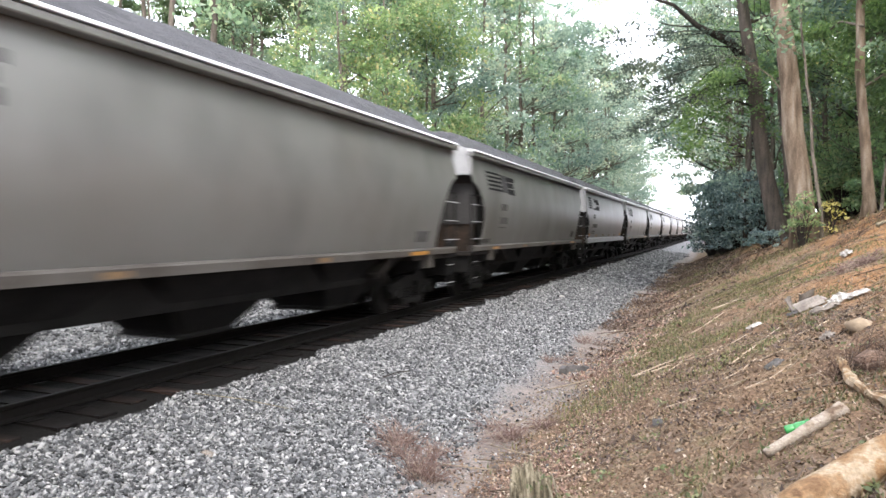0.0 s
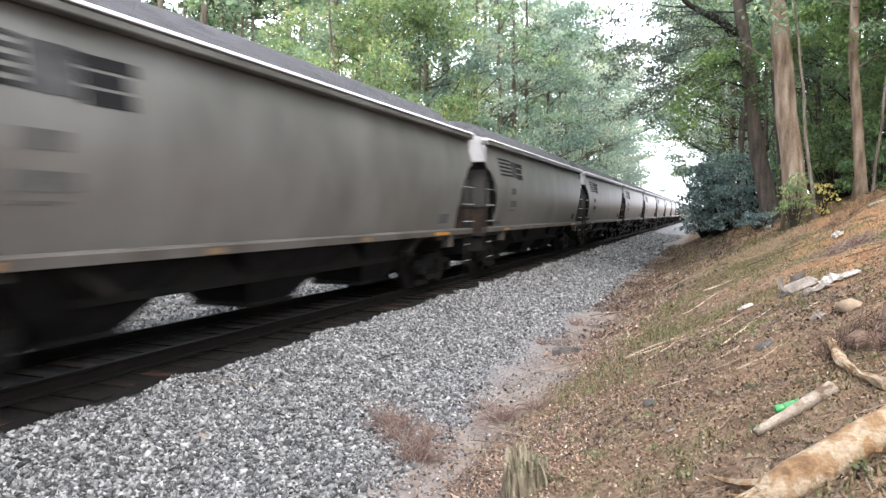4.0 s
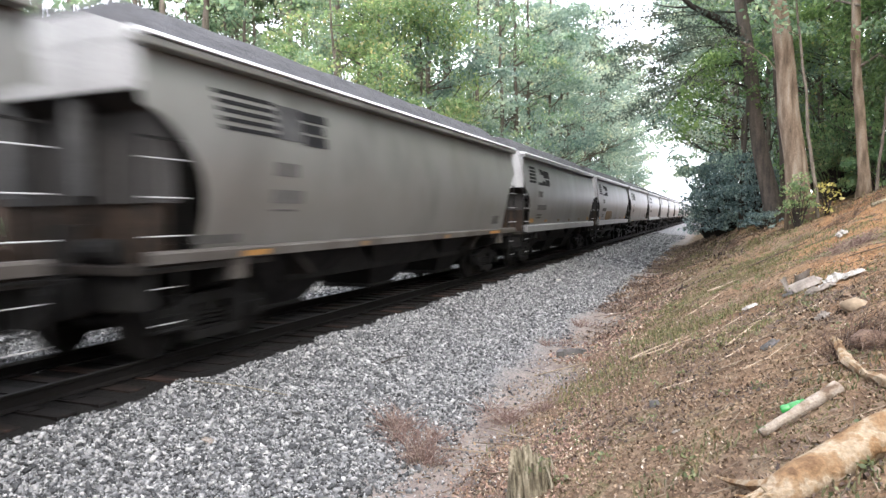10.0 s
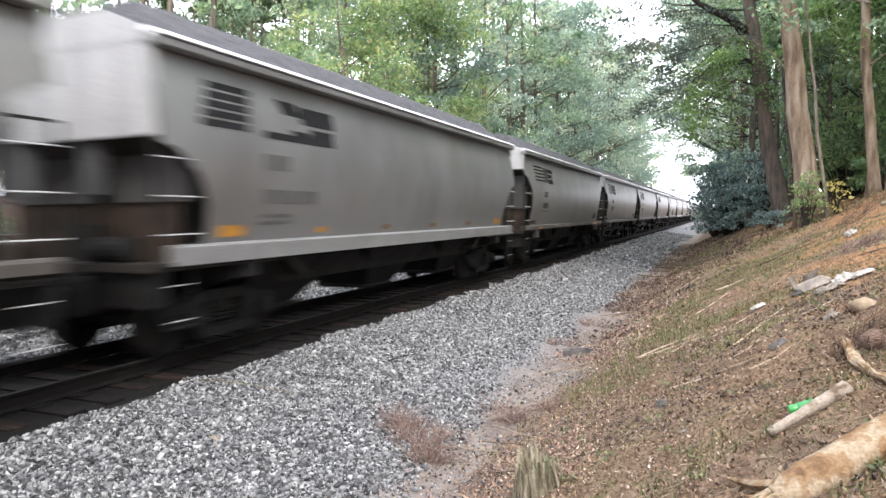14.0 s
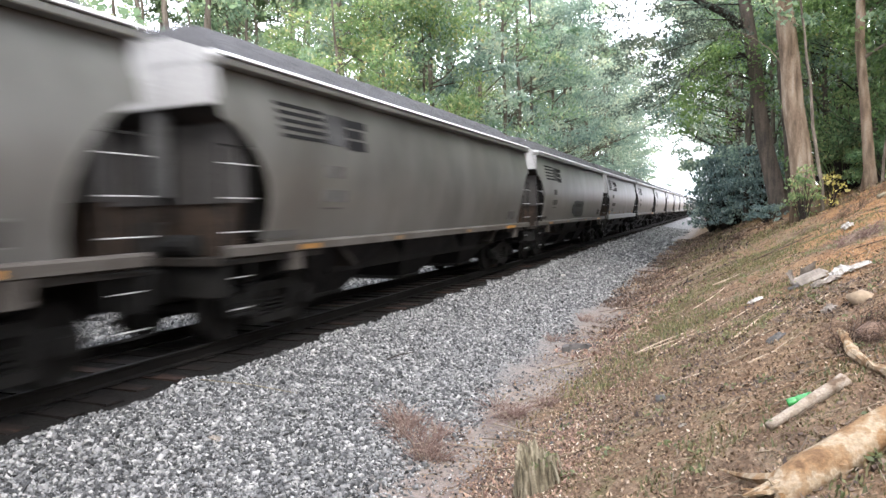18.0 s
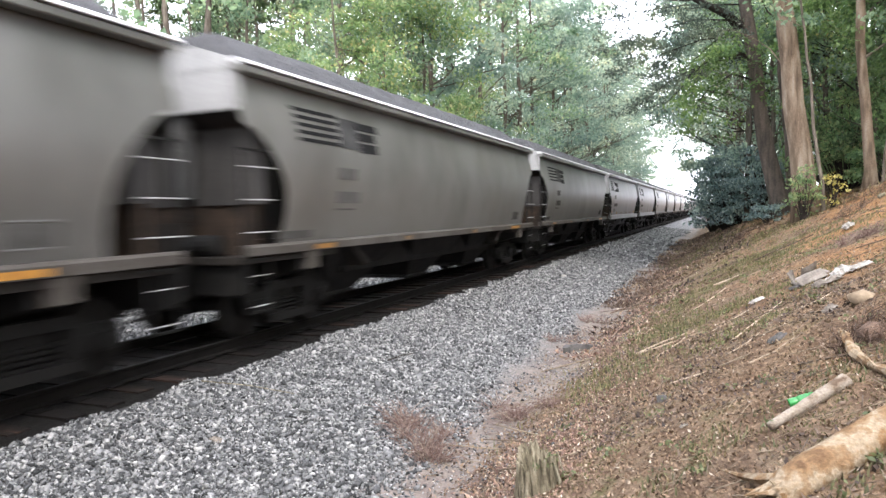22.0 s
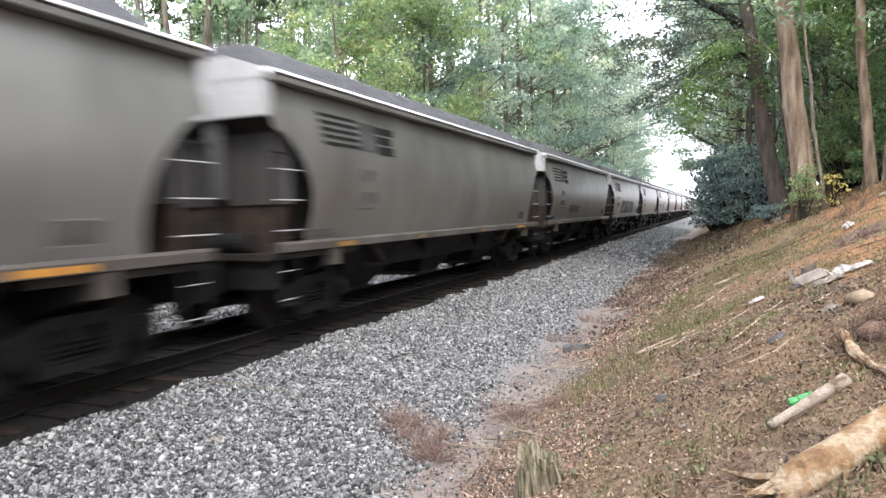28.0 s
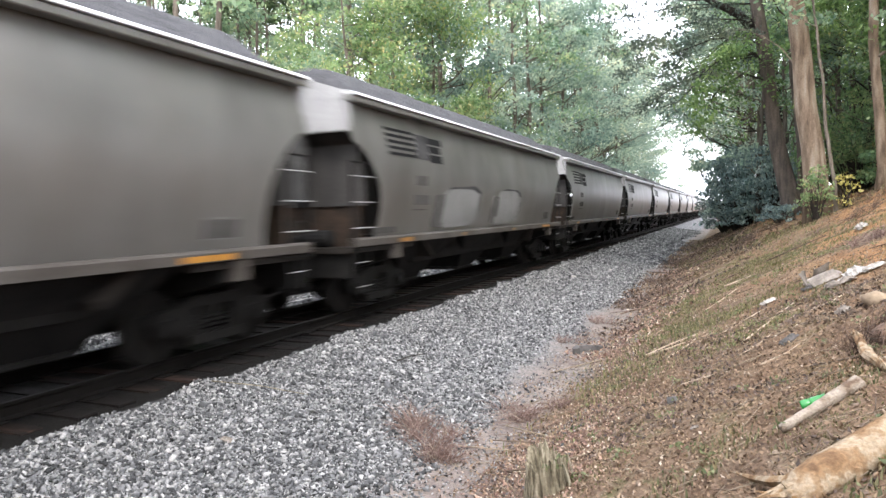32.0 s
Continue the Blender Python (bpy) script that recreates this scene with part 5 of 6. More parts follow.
bush("sapling", 2.90, 21.0, 0.22, 0.22, 1.3, 12, 14, 0.10, LEAF_GOLD, 37, "small sapling with pale yellow leaves", single=True)


# ---- the bank's litter ----
def on_ground(x, y, up=0.0):
    return Vector((x, y, float(ground_z(x, y)) + up))


def scatter_flakes(name, x, y, size, mat, seed, tilt=0.5, up=0.012):
    """Small flat pieces lying about on the ground."""
    r = np.random.default_rng(seed)
    n = len(x)
    z = ground_z(x, y) + up
    a = r.uniform(0, 2 * np.pi, n)
    along = np.stack([np.cos(a), np.sin(a), r.normal(0, tilt, n)], 1)
    side = np.stack([-np.sin(a), np.cos(a), r.normal(0, tilt, n)], 1)
    ln = (size * r.uniform(0.5, 1.4, n))[:, None]
    p = np.stack([x, y, z], 1)
    curl = np.stack([np.zeros(n), np.zeros(n), ln[:, 0] * r.uniform(0.0, 0.3, n)], 1)
    v = np.stack([p - along * ln * 0.5 + curl, p + side * ln * 0.3, p + along * ln * 0.5 + curl, p - side * ln * 0.3], 1).reshape(-1, 3)
    return array_mesh(name, v, np.arange(4 * n).reshape(-1, 4), mat)


def scatter_sticks(name, x, y, length, radius, mat, seed, lift=0.01):
    """Thin four-sided sticks lying on the ground along its slope."""
    r = np.random.default_rng(seed)
    n = len(x)
    a = r.uniform(0, 2 * np.pi, n)
    ln = length * r.lognormal(0, 0.5, n) / 2
    dx, dy = np.cos(a) * ln, np.sin(a) * ln
    p0 = np.stack([x - dx, y - dy, ground_z(x - dx, y - dy) + lift], 1)
    p1 = np.stack([x + dx, y + dy, ground_z(x + dx, y + dy) + lift + r.uniform(0, 0.04, n)], 1)
    side = np.stack([-np.sin(a), np.cos(a), np.zeros(n)], 1) * (radius * r.uniform(0.5, 1.5, n))[:, None]
    upv = np.zeros((n, 3))
    upv[:, 2] = np.linalg.norm(side, axis=1)
    v = np.stack([p0 - side, p0 + upv, p0 + side, p0 - upv, p1 - side, p1 + upv, p1 + side, p1 - upv], 1).reshape(-1, 3)
    q = np.array([(0, 1, 5, 4), (1, 2, 6, 5), (2, 3, 7, 6), (3, 0, 4, 7), (3, 2, 1, 0), (4, 5, 6, 7)])
    return array_mesh(name, v, (np.arange(n)[:, None, None] * 8 + q[None]).reshape(-1, 4), mat)


def scatter_blades(name, x, y, height, mat, seed, per=9, spread=0.05):
    """Tufts of narrow bent blades."""
    r = np.random.default_rng(seed)
    x, y = np.repeat(x, per) + r.normal(0, spread, len(x) * per), np.repeat(y, per) + r.normal(0, spread, len(y) * per)
    n = len(x)
    a = r.uniform(0, 2 * np.pi, n)
    h = height * r.uniform(0.4, 1.3, n)
    out = np.stack([np.cos(a), np.sin(a)], 1) * (h * r.uniform(0.15, 0.7, n))[:, None]
    w = np.stack([-np.sin(a), np.cos(a)], 1) * 0.004 * (1 + r.random(n))[:, None]
    z = ground_z(x, y) - 0.01
    b = np.stack([x, y], 1)
    v = np.stack([np.c_[b - w, z], np.c_[b + w, z], np.c_[b + out * 0.45 + w * 0.7, z + h * 0.7], np.c_[b + out * 0.45 - w * 0.7, z + h * 0.7],
                  np.c_[b + out + w * 0.1, z + h], np.c_[b + out - w * 0.1, z + h]], 1).reshape(-1, 3)
    i = np.arange(n)[:, None, None] * 6
    return array_mesh(name, v, (i + np.array([(0, 1, 2, 3), (3, 2, 4, 5)])[None]).reshape(-1, 4), mat)


def make_bank_cover():
    r = np.random.default_rng(77)

    def spots(n, x0, x1, y0, y1, near=1.0):
        x = r.uniform(x0, x1, n)
        y = y0 + (y1 - y0) * r.random(n) ** near
        return x, y

    def patchy(x, y, scale, seed, level, soft=0.12):
        k = r.random(len(x)) < np.clip((hash_noise(x, y, scale, seed) - level) / soft, 0, 1)
        return x[k], y[k]

    x, y = patchy(*spots(86000, -2.3, 4.2, 0.2, 26, 1.45), 0.9, 21, 0.15, 0.5)
    tagged(new("leaf_litter", scatter_flakes("leaf_litter", x, y, 0.029, LITTER, 1)), "brown dead leaves scattered over the bank", "leaf litter", kind="stuff")
    x, y = patchy(*spots(30000, -2.9, 8.0, 20, 55, 1.1), 0.6, 26, 0.2, 0.4)
    tagged(new("leaf_litter", scatter_flakes("leaf_litter", x, y, 0.085, LITTER, 13, 0.6)), "brown dead leaves thick under the trees", "leaf litter", kind="stuff")
    x, y = patchy(*spots(15000, -2.8, 0.8, 17, 55, 1.1), 0.8, 27, 0.3, 0.3)
    tagged(new("leaf_litter", scatter_flakes("leaf_litter", x, y, 0.09, DARK_LITTER, 14, 0.7)), "dark damp leaves along the foot of the bank", "leaf litter", kind="stuff")
    x, y = spots(40000, -2.2, 7.0, -7, 2.6, 1.0)
    tagged(new("leaf_litter", scatter_flakes("leaf_litter", x, y, 0.034, LITTER, 15)), "brown dead leaves scattered over the bank", "leaf litter", kind="stuff")
    x, y = spots(16000, 4.0, 12.0, 2, 24, 1.0)
    tagged(new("leaf_litter", scatter_flakes("leaf_litter", x, y, 0.06, LITTER, 16)), "brown dead leaves on the crest of the bank", "leaf litter", kind="stuff")
    x, y = patchy(*spots(1500, -2.2, 5.5, 20, 48, 1.1), 0.5, 28, 0.45, 0.2)
    tagged(new("grass", scatter_blades("grass", x, y, 0.14, GRASS, 17, 8, 0.14)), "yellowish grass under the trees", "grass", kind="stuff")
    x, y = spots(130, -2.7, 3.0, 15, 50, 1.1)
    tagged(new("fallen_sticks", scatter_sticks("fallen_sticks", x, y, 0.7, 0.011, ROOT, 18, 0.03)), "dry sticks and fallen branches along the ditch", "sticks", kind="stuff")
    x, y = patchy(*spots(5000, -2.8, -1.2, 3, 26, 1.2), 1.1, 22, 0.5, 0.3)
    tagged(new("leaf_litter", scatter_flakes("leaf_litter", x, y, 0.036, LITTER, 2)), "brown dead leaves in the ditch", "leaf litter", kind="stuff")
    x, y = spots(52000, -2.1, 2.4, 0.0, 9.5, 1.1)
    tagged(new("leaf_litter", scatter_flakes("leaf_litter", x, y, 0.022, LITTER, 9, 0.6)), "small brown leaf scraps and bark flakes on the bank", "leaf litter", kind="stuff")
    x, y = r.normal(-1.42, 0.28, 5000), r.normal(5.9, 1.3, 5000)
    tagged(new("leaf_litter", scatter_flakes("leaf_litter", x, y, 0.029, RED_LITTER, 10, 0.5)), "reddish fallen leaves drifted at the foot of the bank", "leaf litter", kind="stuff")
    for k, (n, y0, y1, wide, size, mat) in enumerate(((5200, 5.0, 13, 0.24, 0.032, RED_LITTER), (5200, 11, 30, 0.42, 0.07, RED_LITTER), (2600, 4.6, 14, 0.22, 0.034, DARK_LITTER), (4200, 13, 34, 0.5, 0.07, DARK_LITTER))):
        y = y0 + (y1 - y0) * r.random(n) ** 1.2
        x = r.normal(-1.50, wide, n) + 0.25 * np.sin(y * 0.9)
        x, y = patchy(x, y, 1.3, 40 + k, 0.25, 0.3)
        tagged(new("leaf_litter", scatter_flakes("leaf_litter", x, y, size, mat, 130 + k, 0.6)), "reddish-brown leaves drifted along the foot of the bank", "leaf litter", kind="stuff")
    y = 3.2 + 7 * r.random(9000) ** 1.1
    x, y = patchy(r.uniform(-1.5, 2.2, 9000), y, 1.6, 51, 0.5, 0.2)
    tagged(new("leaf_litter", scatter_flakes("leaf_litter", x, y, 0.04, DARK_LITTER, 140, 0.6)), "darker damp leaves in patches on the bank", "leaf litter", kind="stuff")
    c = [on_ground(px, py, 0.04) for px, py in zip(r.uniform(-1.6, 3.0, 260), 2.8 + 14 * r.random(260) ** 1.4)]
    tagged(new("weeds", leaves("weeds", c, [0.09] * len(c), 16, 0.032, WEED, 12, -0.6)), "low green weeds scattered over the bank", "weeds", kind="stuff")
    x, y = spots(6500, -2.6, 4.2, 2.4, 24, 1.4)
    tagged(new("fallen_twigs", scatter_sticks("fallen_twigs", x, y, 0.11, 0.0028, TWIG, 3)), "dry twigs strewn over the bank", "twigs", kind="stuff")
    x, y = spots(150, -2.4, 4.0, 5.5, 30, 1.2)
    tagged(new("fallen_sticks", scatter_sticks("fallen_sticks", x, y, 0.42, 0.006, TWIG, 4)), "longer dry sticks strewn over the bank", "sticks", kind="stuff")
    x, y = patchy(*spots(20000, -1.7, 4.5, 2.5, 28, 1.4), 0.9, 23, 0.58, 0.12)
    tagged(new("grass", scatter_blades("grass", x, y, 0.045, GRASS, 5, 6, 0.06)), "sparse green and straw-coloured grass on the bank", "grass", kind="stuff")
    x, y = np.concatenate([r.normal(1.3, 0.7, 260), r.normal(-0.8, 0.5, 110), r.normal(-1.4, 0.4, 110)]), np.concatenate([r.normal(17.5, 2.0, 260), r.normal(10.4, 0.9, 110), r.normal(8.6, 1.0, 110)])
    tagged(new("grass", scatter_blades("grass", x, y, 0.08, GRASS, 6, 7, 0.12)), "thicker tufts of yellowish grass", "grass", kind="stuff")
    for k, (cx, cy, rad, n) in enumerate(((-0.70, 10.80, 0.22, 60), (-1.47, 16.88, 0.30, 60), (-1.37, 8.40, 0.25, 80), (1.22, 16.00, 0.60, 320), (0.06, 4.69, 0.16, 26), (0.83, 5.24, 0.20, 40), (-1.18, 8.68, 0.20, 50), (1.06, 9.42, 0.20, 40), (0.62, 3.24, 0.14, 30), (-0.31, 4.17, 0.10, 12), (1.09, 20.80, 0.50, 60))):
        x, y = r.normal(cx, rad, n), r.normal(cy, rad * 1.3, n)
        tagged(new("grass_tuft", scatter_blades("grass_tuft", x, y, 0.05, GREEN_GRASS, 60 + k, 8, 0.05)), "patch of fresh green grass on the bank", "grass", kind="stuff")
    x, y = patchy(*spots(15000, -1.6, 3.2, 2.6, 13, 1.2), 1.2, 61, 0.46, 0.25)
    tagged(new("moss", scatter_blades("moss", x, y, 0.022, OLIVE, 141, 6, 0.05)), "low olive-green moss and seedlings in patches on the bank", "moss", kind="stuff")
    x, y = patchy(*spots(7000, -1.2, 3.5, 10, 24, 1.1), 0.8, 62, 0.46, 0.25)
    tagged(new("moss", scatter_blades("moss", x, y, 0.05, OLIVE, 142, 6, 0.10)), "olive-green growth in patches on the bank", "moss", kind="stuff")
    v = make_stones("bank_stones", 900, -2.2, 3.5, 2.4, 16, 0.016, r, lambda x, y, g: hash_noise(x, y, 0.8, 25) > 0.45, 0.1, CLODS)
    pebbles = make_stones("ditch_pebbles", 9000, -3.3, -1.3, 2.5, 16, 0.013, r, lambda x, y, g: hash_noise(x, y, 1.1, 31) > 0.4)
    tagged(new("ditch_pebbles", pebbles), "small grey pebbles over the dusty ditch", "pebbles", kind="stuff")
    tagged(new("bank_stones", v), "small pale stones and clods on the bank", "stones", kind="stuff")


def dead_brush(x, y, radius, height, n, seed, label, mat=None):
    """Dry stems that spring from several crowns, bent and crossing, most of them low."""
    rnd = random.Random(seed)
    s = Shape()
    crowns = [(rnd.uniform(-0.75, 0.75) * radius, rnd.uniform(-0.75, 0.75) * radius, rnd.uniform(0.4, 1.0)) for _ in range(7)]
    for _ in range(n):
        cx, cy, tall = rnd.choice(crowns)
        a = rnd.uniform(0, 6.283)
        b = Vector((cx + rnd.gauss(0, 0.12) * radius, cy + rnd.gauss(0, 0.12) * radius, 0.0))
        reach = radius * rnd.uniform(0.15, 0.75)
        e = b + Vector((math.cos(a) * reach, math.sin(a) * reach, height * tall * rnd.uniform(0.05, 1.0)))
        m = b.lerp(e, 0.5) + Vector((rnd.uniform(-0.08, 0.08), rnd.uniform(-0.08, 0.08), rnd.uniform(0.0, 0.10)))
        for p in (b, m, e):
            p.z += float(ground_z(x + p.x, y + p.y)) - float(ground_z(x, y)) - (0.02 if p is b else 0)
        s.tube([b, m, e], [0.004, 0.003, 0.0015], 4)
    ob = new("dead_brush", s.mesh("dead_brush", mat or STRAW))
    ob.matrix_basis = pose(x, y, float(ground_z(x, y)))
    return tagged(ob, label, "dead brush")


def lumpy_tube(name, pts, radii, mat, sides=14, seed=1, rough=0.07):
    rnd = random.Random(seed)
    p, q = [], []
    for i in range(len(pts) - 1):
        for k in range(4):
            t = k / 4
            p.append(Vector(pts[i]).lerp(Vector(pts[i + 1]), t) + Vector((rnd.uniform(-1, 1), rnd.uniform(-1, 1), rnd.uniform(-1, 1))) * radii[i] * 0.05)
            q.append((radii[i] * (1 - t) + radii[i + 1] * t) * rnd.uniform(0.94, 1.06))
    p.append(Vector(pts[-1]))
    q.append(radii[-1])
    return Shape().tube(p, q, sides, rough, rnd)


def stick(pts, radius, mat, label, seed=2, up=None):
    """A single stick that follows the ground between the given places."""
    g = [on_ground(x, y, radius * 0.8 + (up[i] if up else 0)) for i, (x, y) in enumerate(pts)]
    ob = new("stick", lumpy_tube("stick", g, [radius * (1 - 0.4 * i / (len(g) - 1)) for i in range(len(g))], mat, 7, seed).mesh("stick", mat, True))
    return tagged(ob, label, "stick")


def crumpled(name, x, y, w, d, h, mat, seed, label, category, turn=0):
    """A creased sheet: a small grid thrown into folds, with a second layer under it."""
    rnd = random.Random(seed)
    n = 9
    v, f = [], []
    for layer in (0, 1):
        for i in range(n):
            for k in range(n):
                u, t = i / (n - 1) - 0.5, k / (n - 1) - 0.5
                edge = 1 - 0.25 * rnd.random() * (abs(u) > 0.4 or abs(t) > 0.4)
                z = h * (0.25 + 0.75 * rnd.random()) * (1 - 1.4 * max(abs(u), abs(t)) ** 2)
                v.append((u * w * edge + rnd.uniform(-0.03, 0.03) * w, t * d * edge + rnd.uniform(-0.03, 0.03) * d, z - (0.004 + z * 0.2) * layer))
    for layer in (0, 1):
        for i in range(n - 1):
            for k in range(n - 1):
                a = layer * n * n + i * n + k
                f.append((a, a + n, a + n + 1, a + 1) if layer == 0 else (a, a + 1, a + n + 1, a + n))
    ob = new(name, Shape().add(v, f).mesh(name, mat))
    sx = (float(ground_z(x + 0.2, y)) - float(ground_z(x - 0.2, y))) / 0.4
    ob.matrix_basis = pose(x, y, float(ground_z(x, y)) + 0.01, 0, -math.degrees(math.atan(sx)), turn)
    return tagged(ob, label, category)


def rock(x, y, w, d, h, mat, seed, label):
    rnd = random.Random(seed)
    bm = bmesh.new()
    bmesh.ops.create_icosphere(bm, subdivisions=2, radius=1)
    for p in bm.verts:
        k = 1 + 0.28 * noise.noise(p.co * 1.7 + Vector((seed, 0, 0))) + rnd.uniform(-0.04, 0.04)
        p.co = Vector((p.co.x * w / 2 * k, p.co.y * d / 2 * k, p.co.z * h * k))
    me = bpy.data.meshes.new("rock")
    bm.to_mesh(me)
    bm.free()
    me.materials.append(mat)
    me.polygons.foreach_set("use_smooth", [True] * len(me.polygons))
    ob = new("rock", me)
    ob.matrix_basis = pose(x, y, float(ground_z(x, y)) + h * 0.15, 0, 0, rnd.uniform(0, 180))
    return tagged(ob, label, "rock")


def make_log():
    """A barkless log across the slope, broken to splinters at its lower end."""
    log = new("log")
    tagged(log, "barkless orange-brown log with a splintered end on the bank", "log")
    a, b = Vector((0.25, 3.34, 0.0)), Vector((1.75, 4.46, 0.0))
    a.z, b.z = float(ground_z(a.x, a.y)) + 0.02, float(ground_z(b.x, b.y)) + 0.04
    d = (b - a).normalized()
    rnd = random.Random(8)
    n, rings = 30, 40
    s = Shape()
    side, top = d.cross(Vector((0, 0, 1))).normalized(), Vector((0, 0, 1))
    for i in range(rings):
        t = i / (rings - 1)
        c = a + (b - a) * t + Vector((0, 0.02 * math.sin(t * 5), 0.012 * math.sin(t * 9)))
        for k in range(n):
            u = 2 * math.pi * k / n
            p = Vector((math.cos(u), math.sin(u), 0))
            r = 0.098 * (1 + 0.18 * noise.noise(Vector((p.x * 1.3, p.y * 1.3, t * 7))) + 0.07 * noise.noise(Vector((p.x * 4, p.y * 4, t * 16))) + 0.03 * math.sin(5 * u + 3 * t))
            if i == 0:
                r *= rnd.uniform(0.55, 0.9)
            s.v.append(c + side * (r * p.x) + top * (r * p.y) - d * ((0.0 if i else 0.06) * rnd.random()))
    for i in range(rings - 1):
        for k in range(n):
            q, w = i * n + k, i * n + (k + 1) % n
            s.f.append((q, w, w + n, q + n))
    s.f += [tuple(range(n - 1, -1, -1)), tuple((rings - 1) * n + k for k in range(n))]
    part("stem", s.mesh("stem", BARE_WOOD, True), log)
    for k in range(22):
        u = rnd.uniform(0, 6.283)
        off = side * (0.070 * math.cos(u)) + top * (0.070 * math.sin(u))
        ln = rnd.uniform(0.05, 0.20)
        tip = a - d * ln + off * rnd.uniform(0.8, 1.5) + Vector((0, 0, rnd.uniform(-0.01, 0.03)))
        part("splinter", Shape().tube([a + d * 0.07 + off * 0.85, a - d * ln * 0.4 + off, tip], [0.018, 0.013, 0.002], 4, 0.35, rnd).mesh("splinter", BARE_WOOD), log)
    for t, w, h in ((0.16, 0.022, 0.10), (0.30, 0.03, 0.03)):
        c = a + (b - a) * t - side * 0.02
        c = c + Vector((0.045, -0.085, 0.02))
        part("branch_stub", Shape().tube([c + Vector((0, 0.05, 0.02)), c, c + Vector((0.01, -0.015, -h))], [w * 1.3, w, w * 0.6], 8, 0.15, rnd).mesh("branch_stub", BARE_WOOD), log)
    strip = [a + d * 0.12 + top * 0.03, a + Vector((-0.06, 0.20, 0.0)), on_ground(0.10, 3.80, 0.04), on_ground(0.0, 4.03, 0.05)]
    part("torn_strip", Shape().tube(strip, [0.05, 0.035, 0.02, 0.003], 6, 0.3, rnd).mesh("torn_strip", BARE_WOOD), log)


def make_bottle():
    bottle = new("bottle")
    tagged(bottle, "green plastic bottle lying beside a grey branch", "bottle")
    body = lathe([(0.022, 0.006), (0.016, 0.016), (0.002, 0.023), (0.001, 0.027), (0.004, 0.0295), (0.012, 0.032), (0.05, 0.0325), (0.052, 0.031), (0.06, 0.031), (0.062, 0.0325), (0.12, 0.0325), (0.122, 0.031), (0.13, 0.031), (0.132, 0.0325), (0.15, 0.031), (0.185, 0.016), (0.2, 0.012)], 20).mesh("body", GREEN_PET, True)
    part("body", body, bottle)
    part("cap", lathe([(0.2, 0.0145), (0.218, 0.0145), (0.22, 0.012)], 16).mesh("cap", PAPER), bottle, label="white screw cap")
    part("label_band", lathe([(0.066, 0.0332), (0.118, 0.0332)], 20).mesh("label_band", GREEN_PET), bottle)
    x, y = 0.405, 4.70
    bottle.matrix_basis = pose(x, y, float(ground_z(x, y)) + 0.045, 0, -22, 4)
    bottle.scale = (1.0, 1.0, 1.0)


def make_broken_root():
    """A torn piece of orange wood: a flattened, splintered limb standing out of the earth."""
    root = new("broken_root")
    tagged(root, "torn piece of orange-tan wood with splintered tip beside an earth clump", "broken wood")
    rnd = random.Random(12)
    g = [on_ground(0.88, 6.02, 0.09), on_ground(0.87, 5.70, 0.11), on_ground(0.87, 5.35, 0.05), on_ground(0.90, 4.95, 0.03), on_ground(0.97, 4.5, 0.03)]
    part("stem", lumpy_tube("stem", g, [0.008, 0.030, 0.036, 0.024, 0.036], BARE_WOOD, 9, 12, 0.35).mesh("stem", BARE_WOOD), root)
    for k in range(7):
        p = g[1 + k % 3] + Vector((rnd.uniform(-0.02, 0.02), rnd.uniform(-0.1, 0.1), 0.01))
        tip = p + Vector((rnd.uniform(-0.05, 0.02), rnd.uniform(0.08, 0.2), rnd.uniform(-0.02, 0.06)))
        part("splinter", Shape().tube([p, p.lerp(tip, 0.5), tip], [0.018, 0.012, 0.002], 5, 0.3, rnd).mesh("splinter", BARE_WOOD), root)


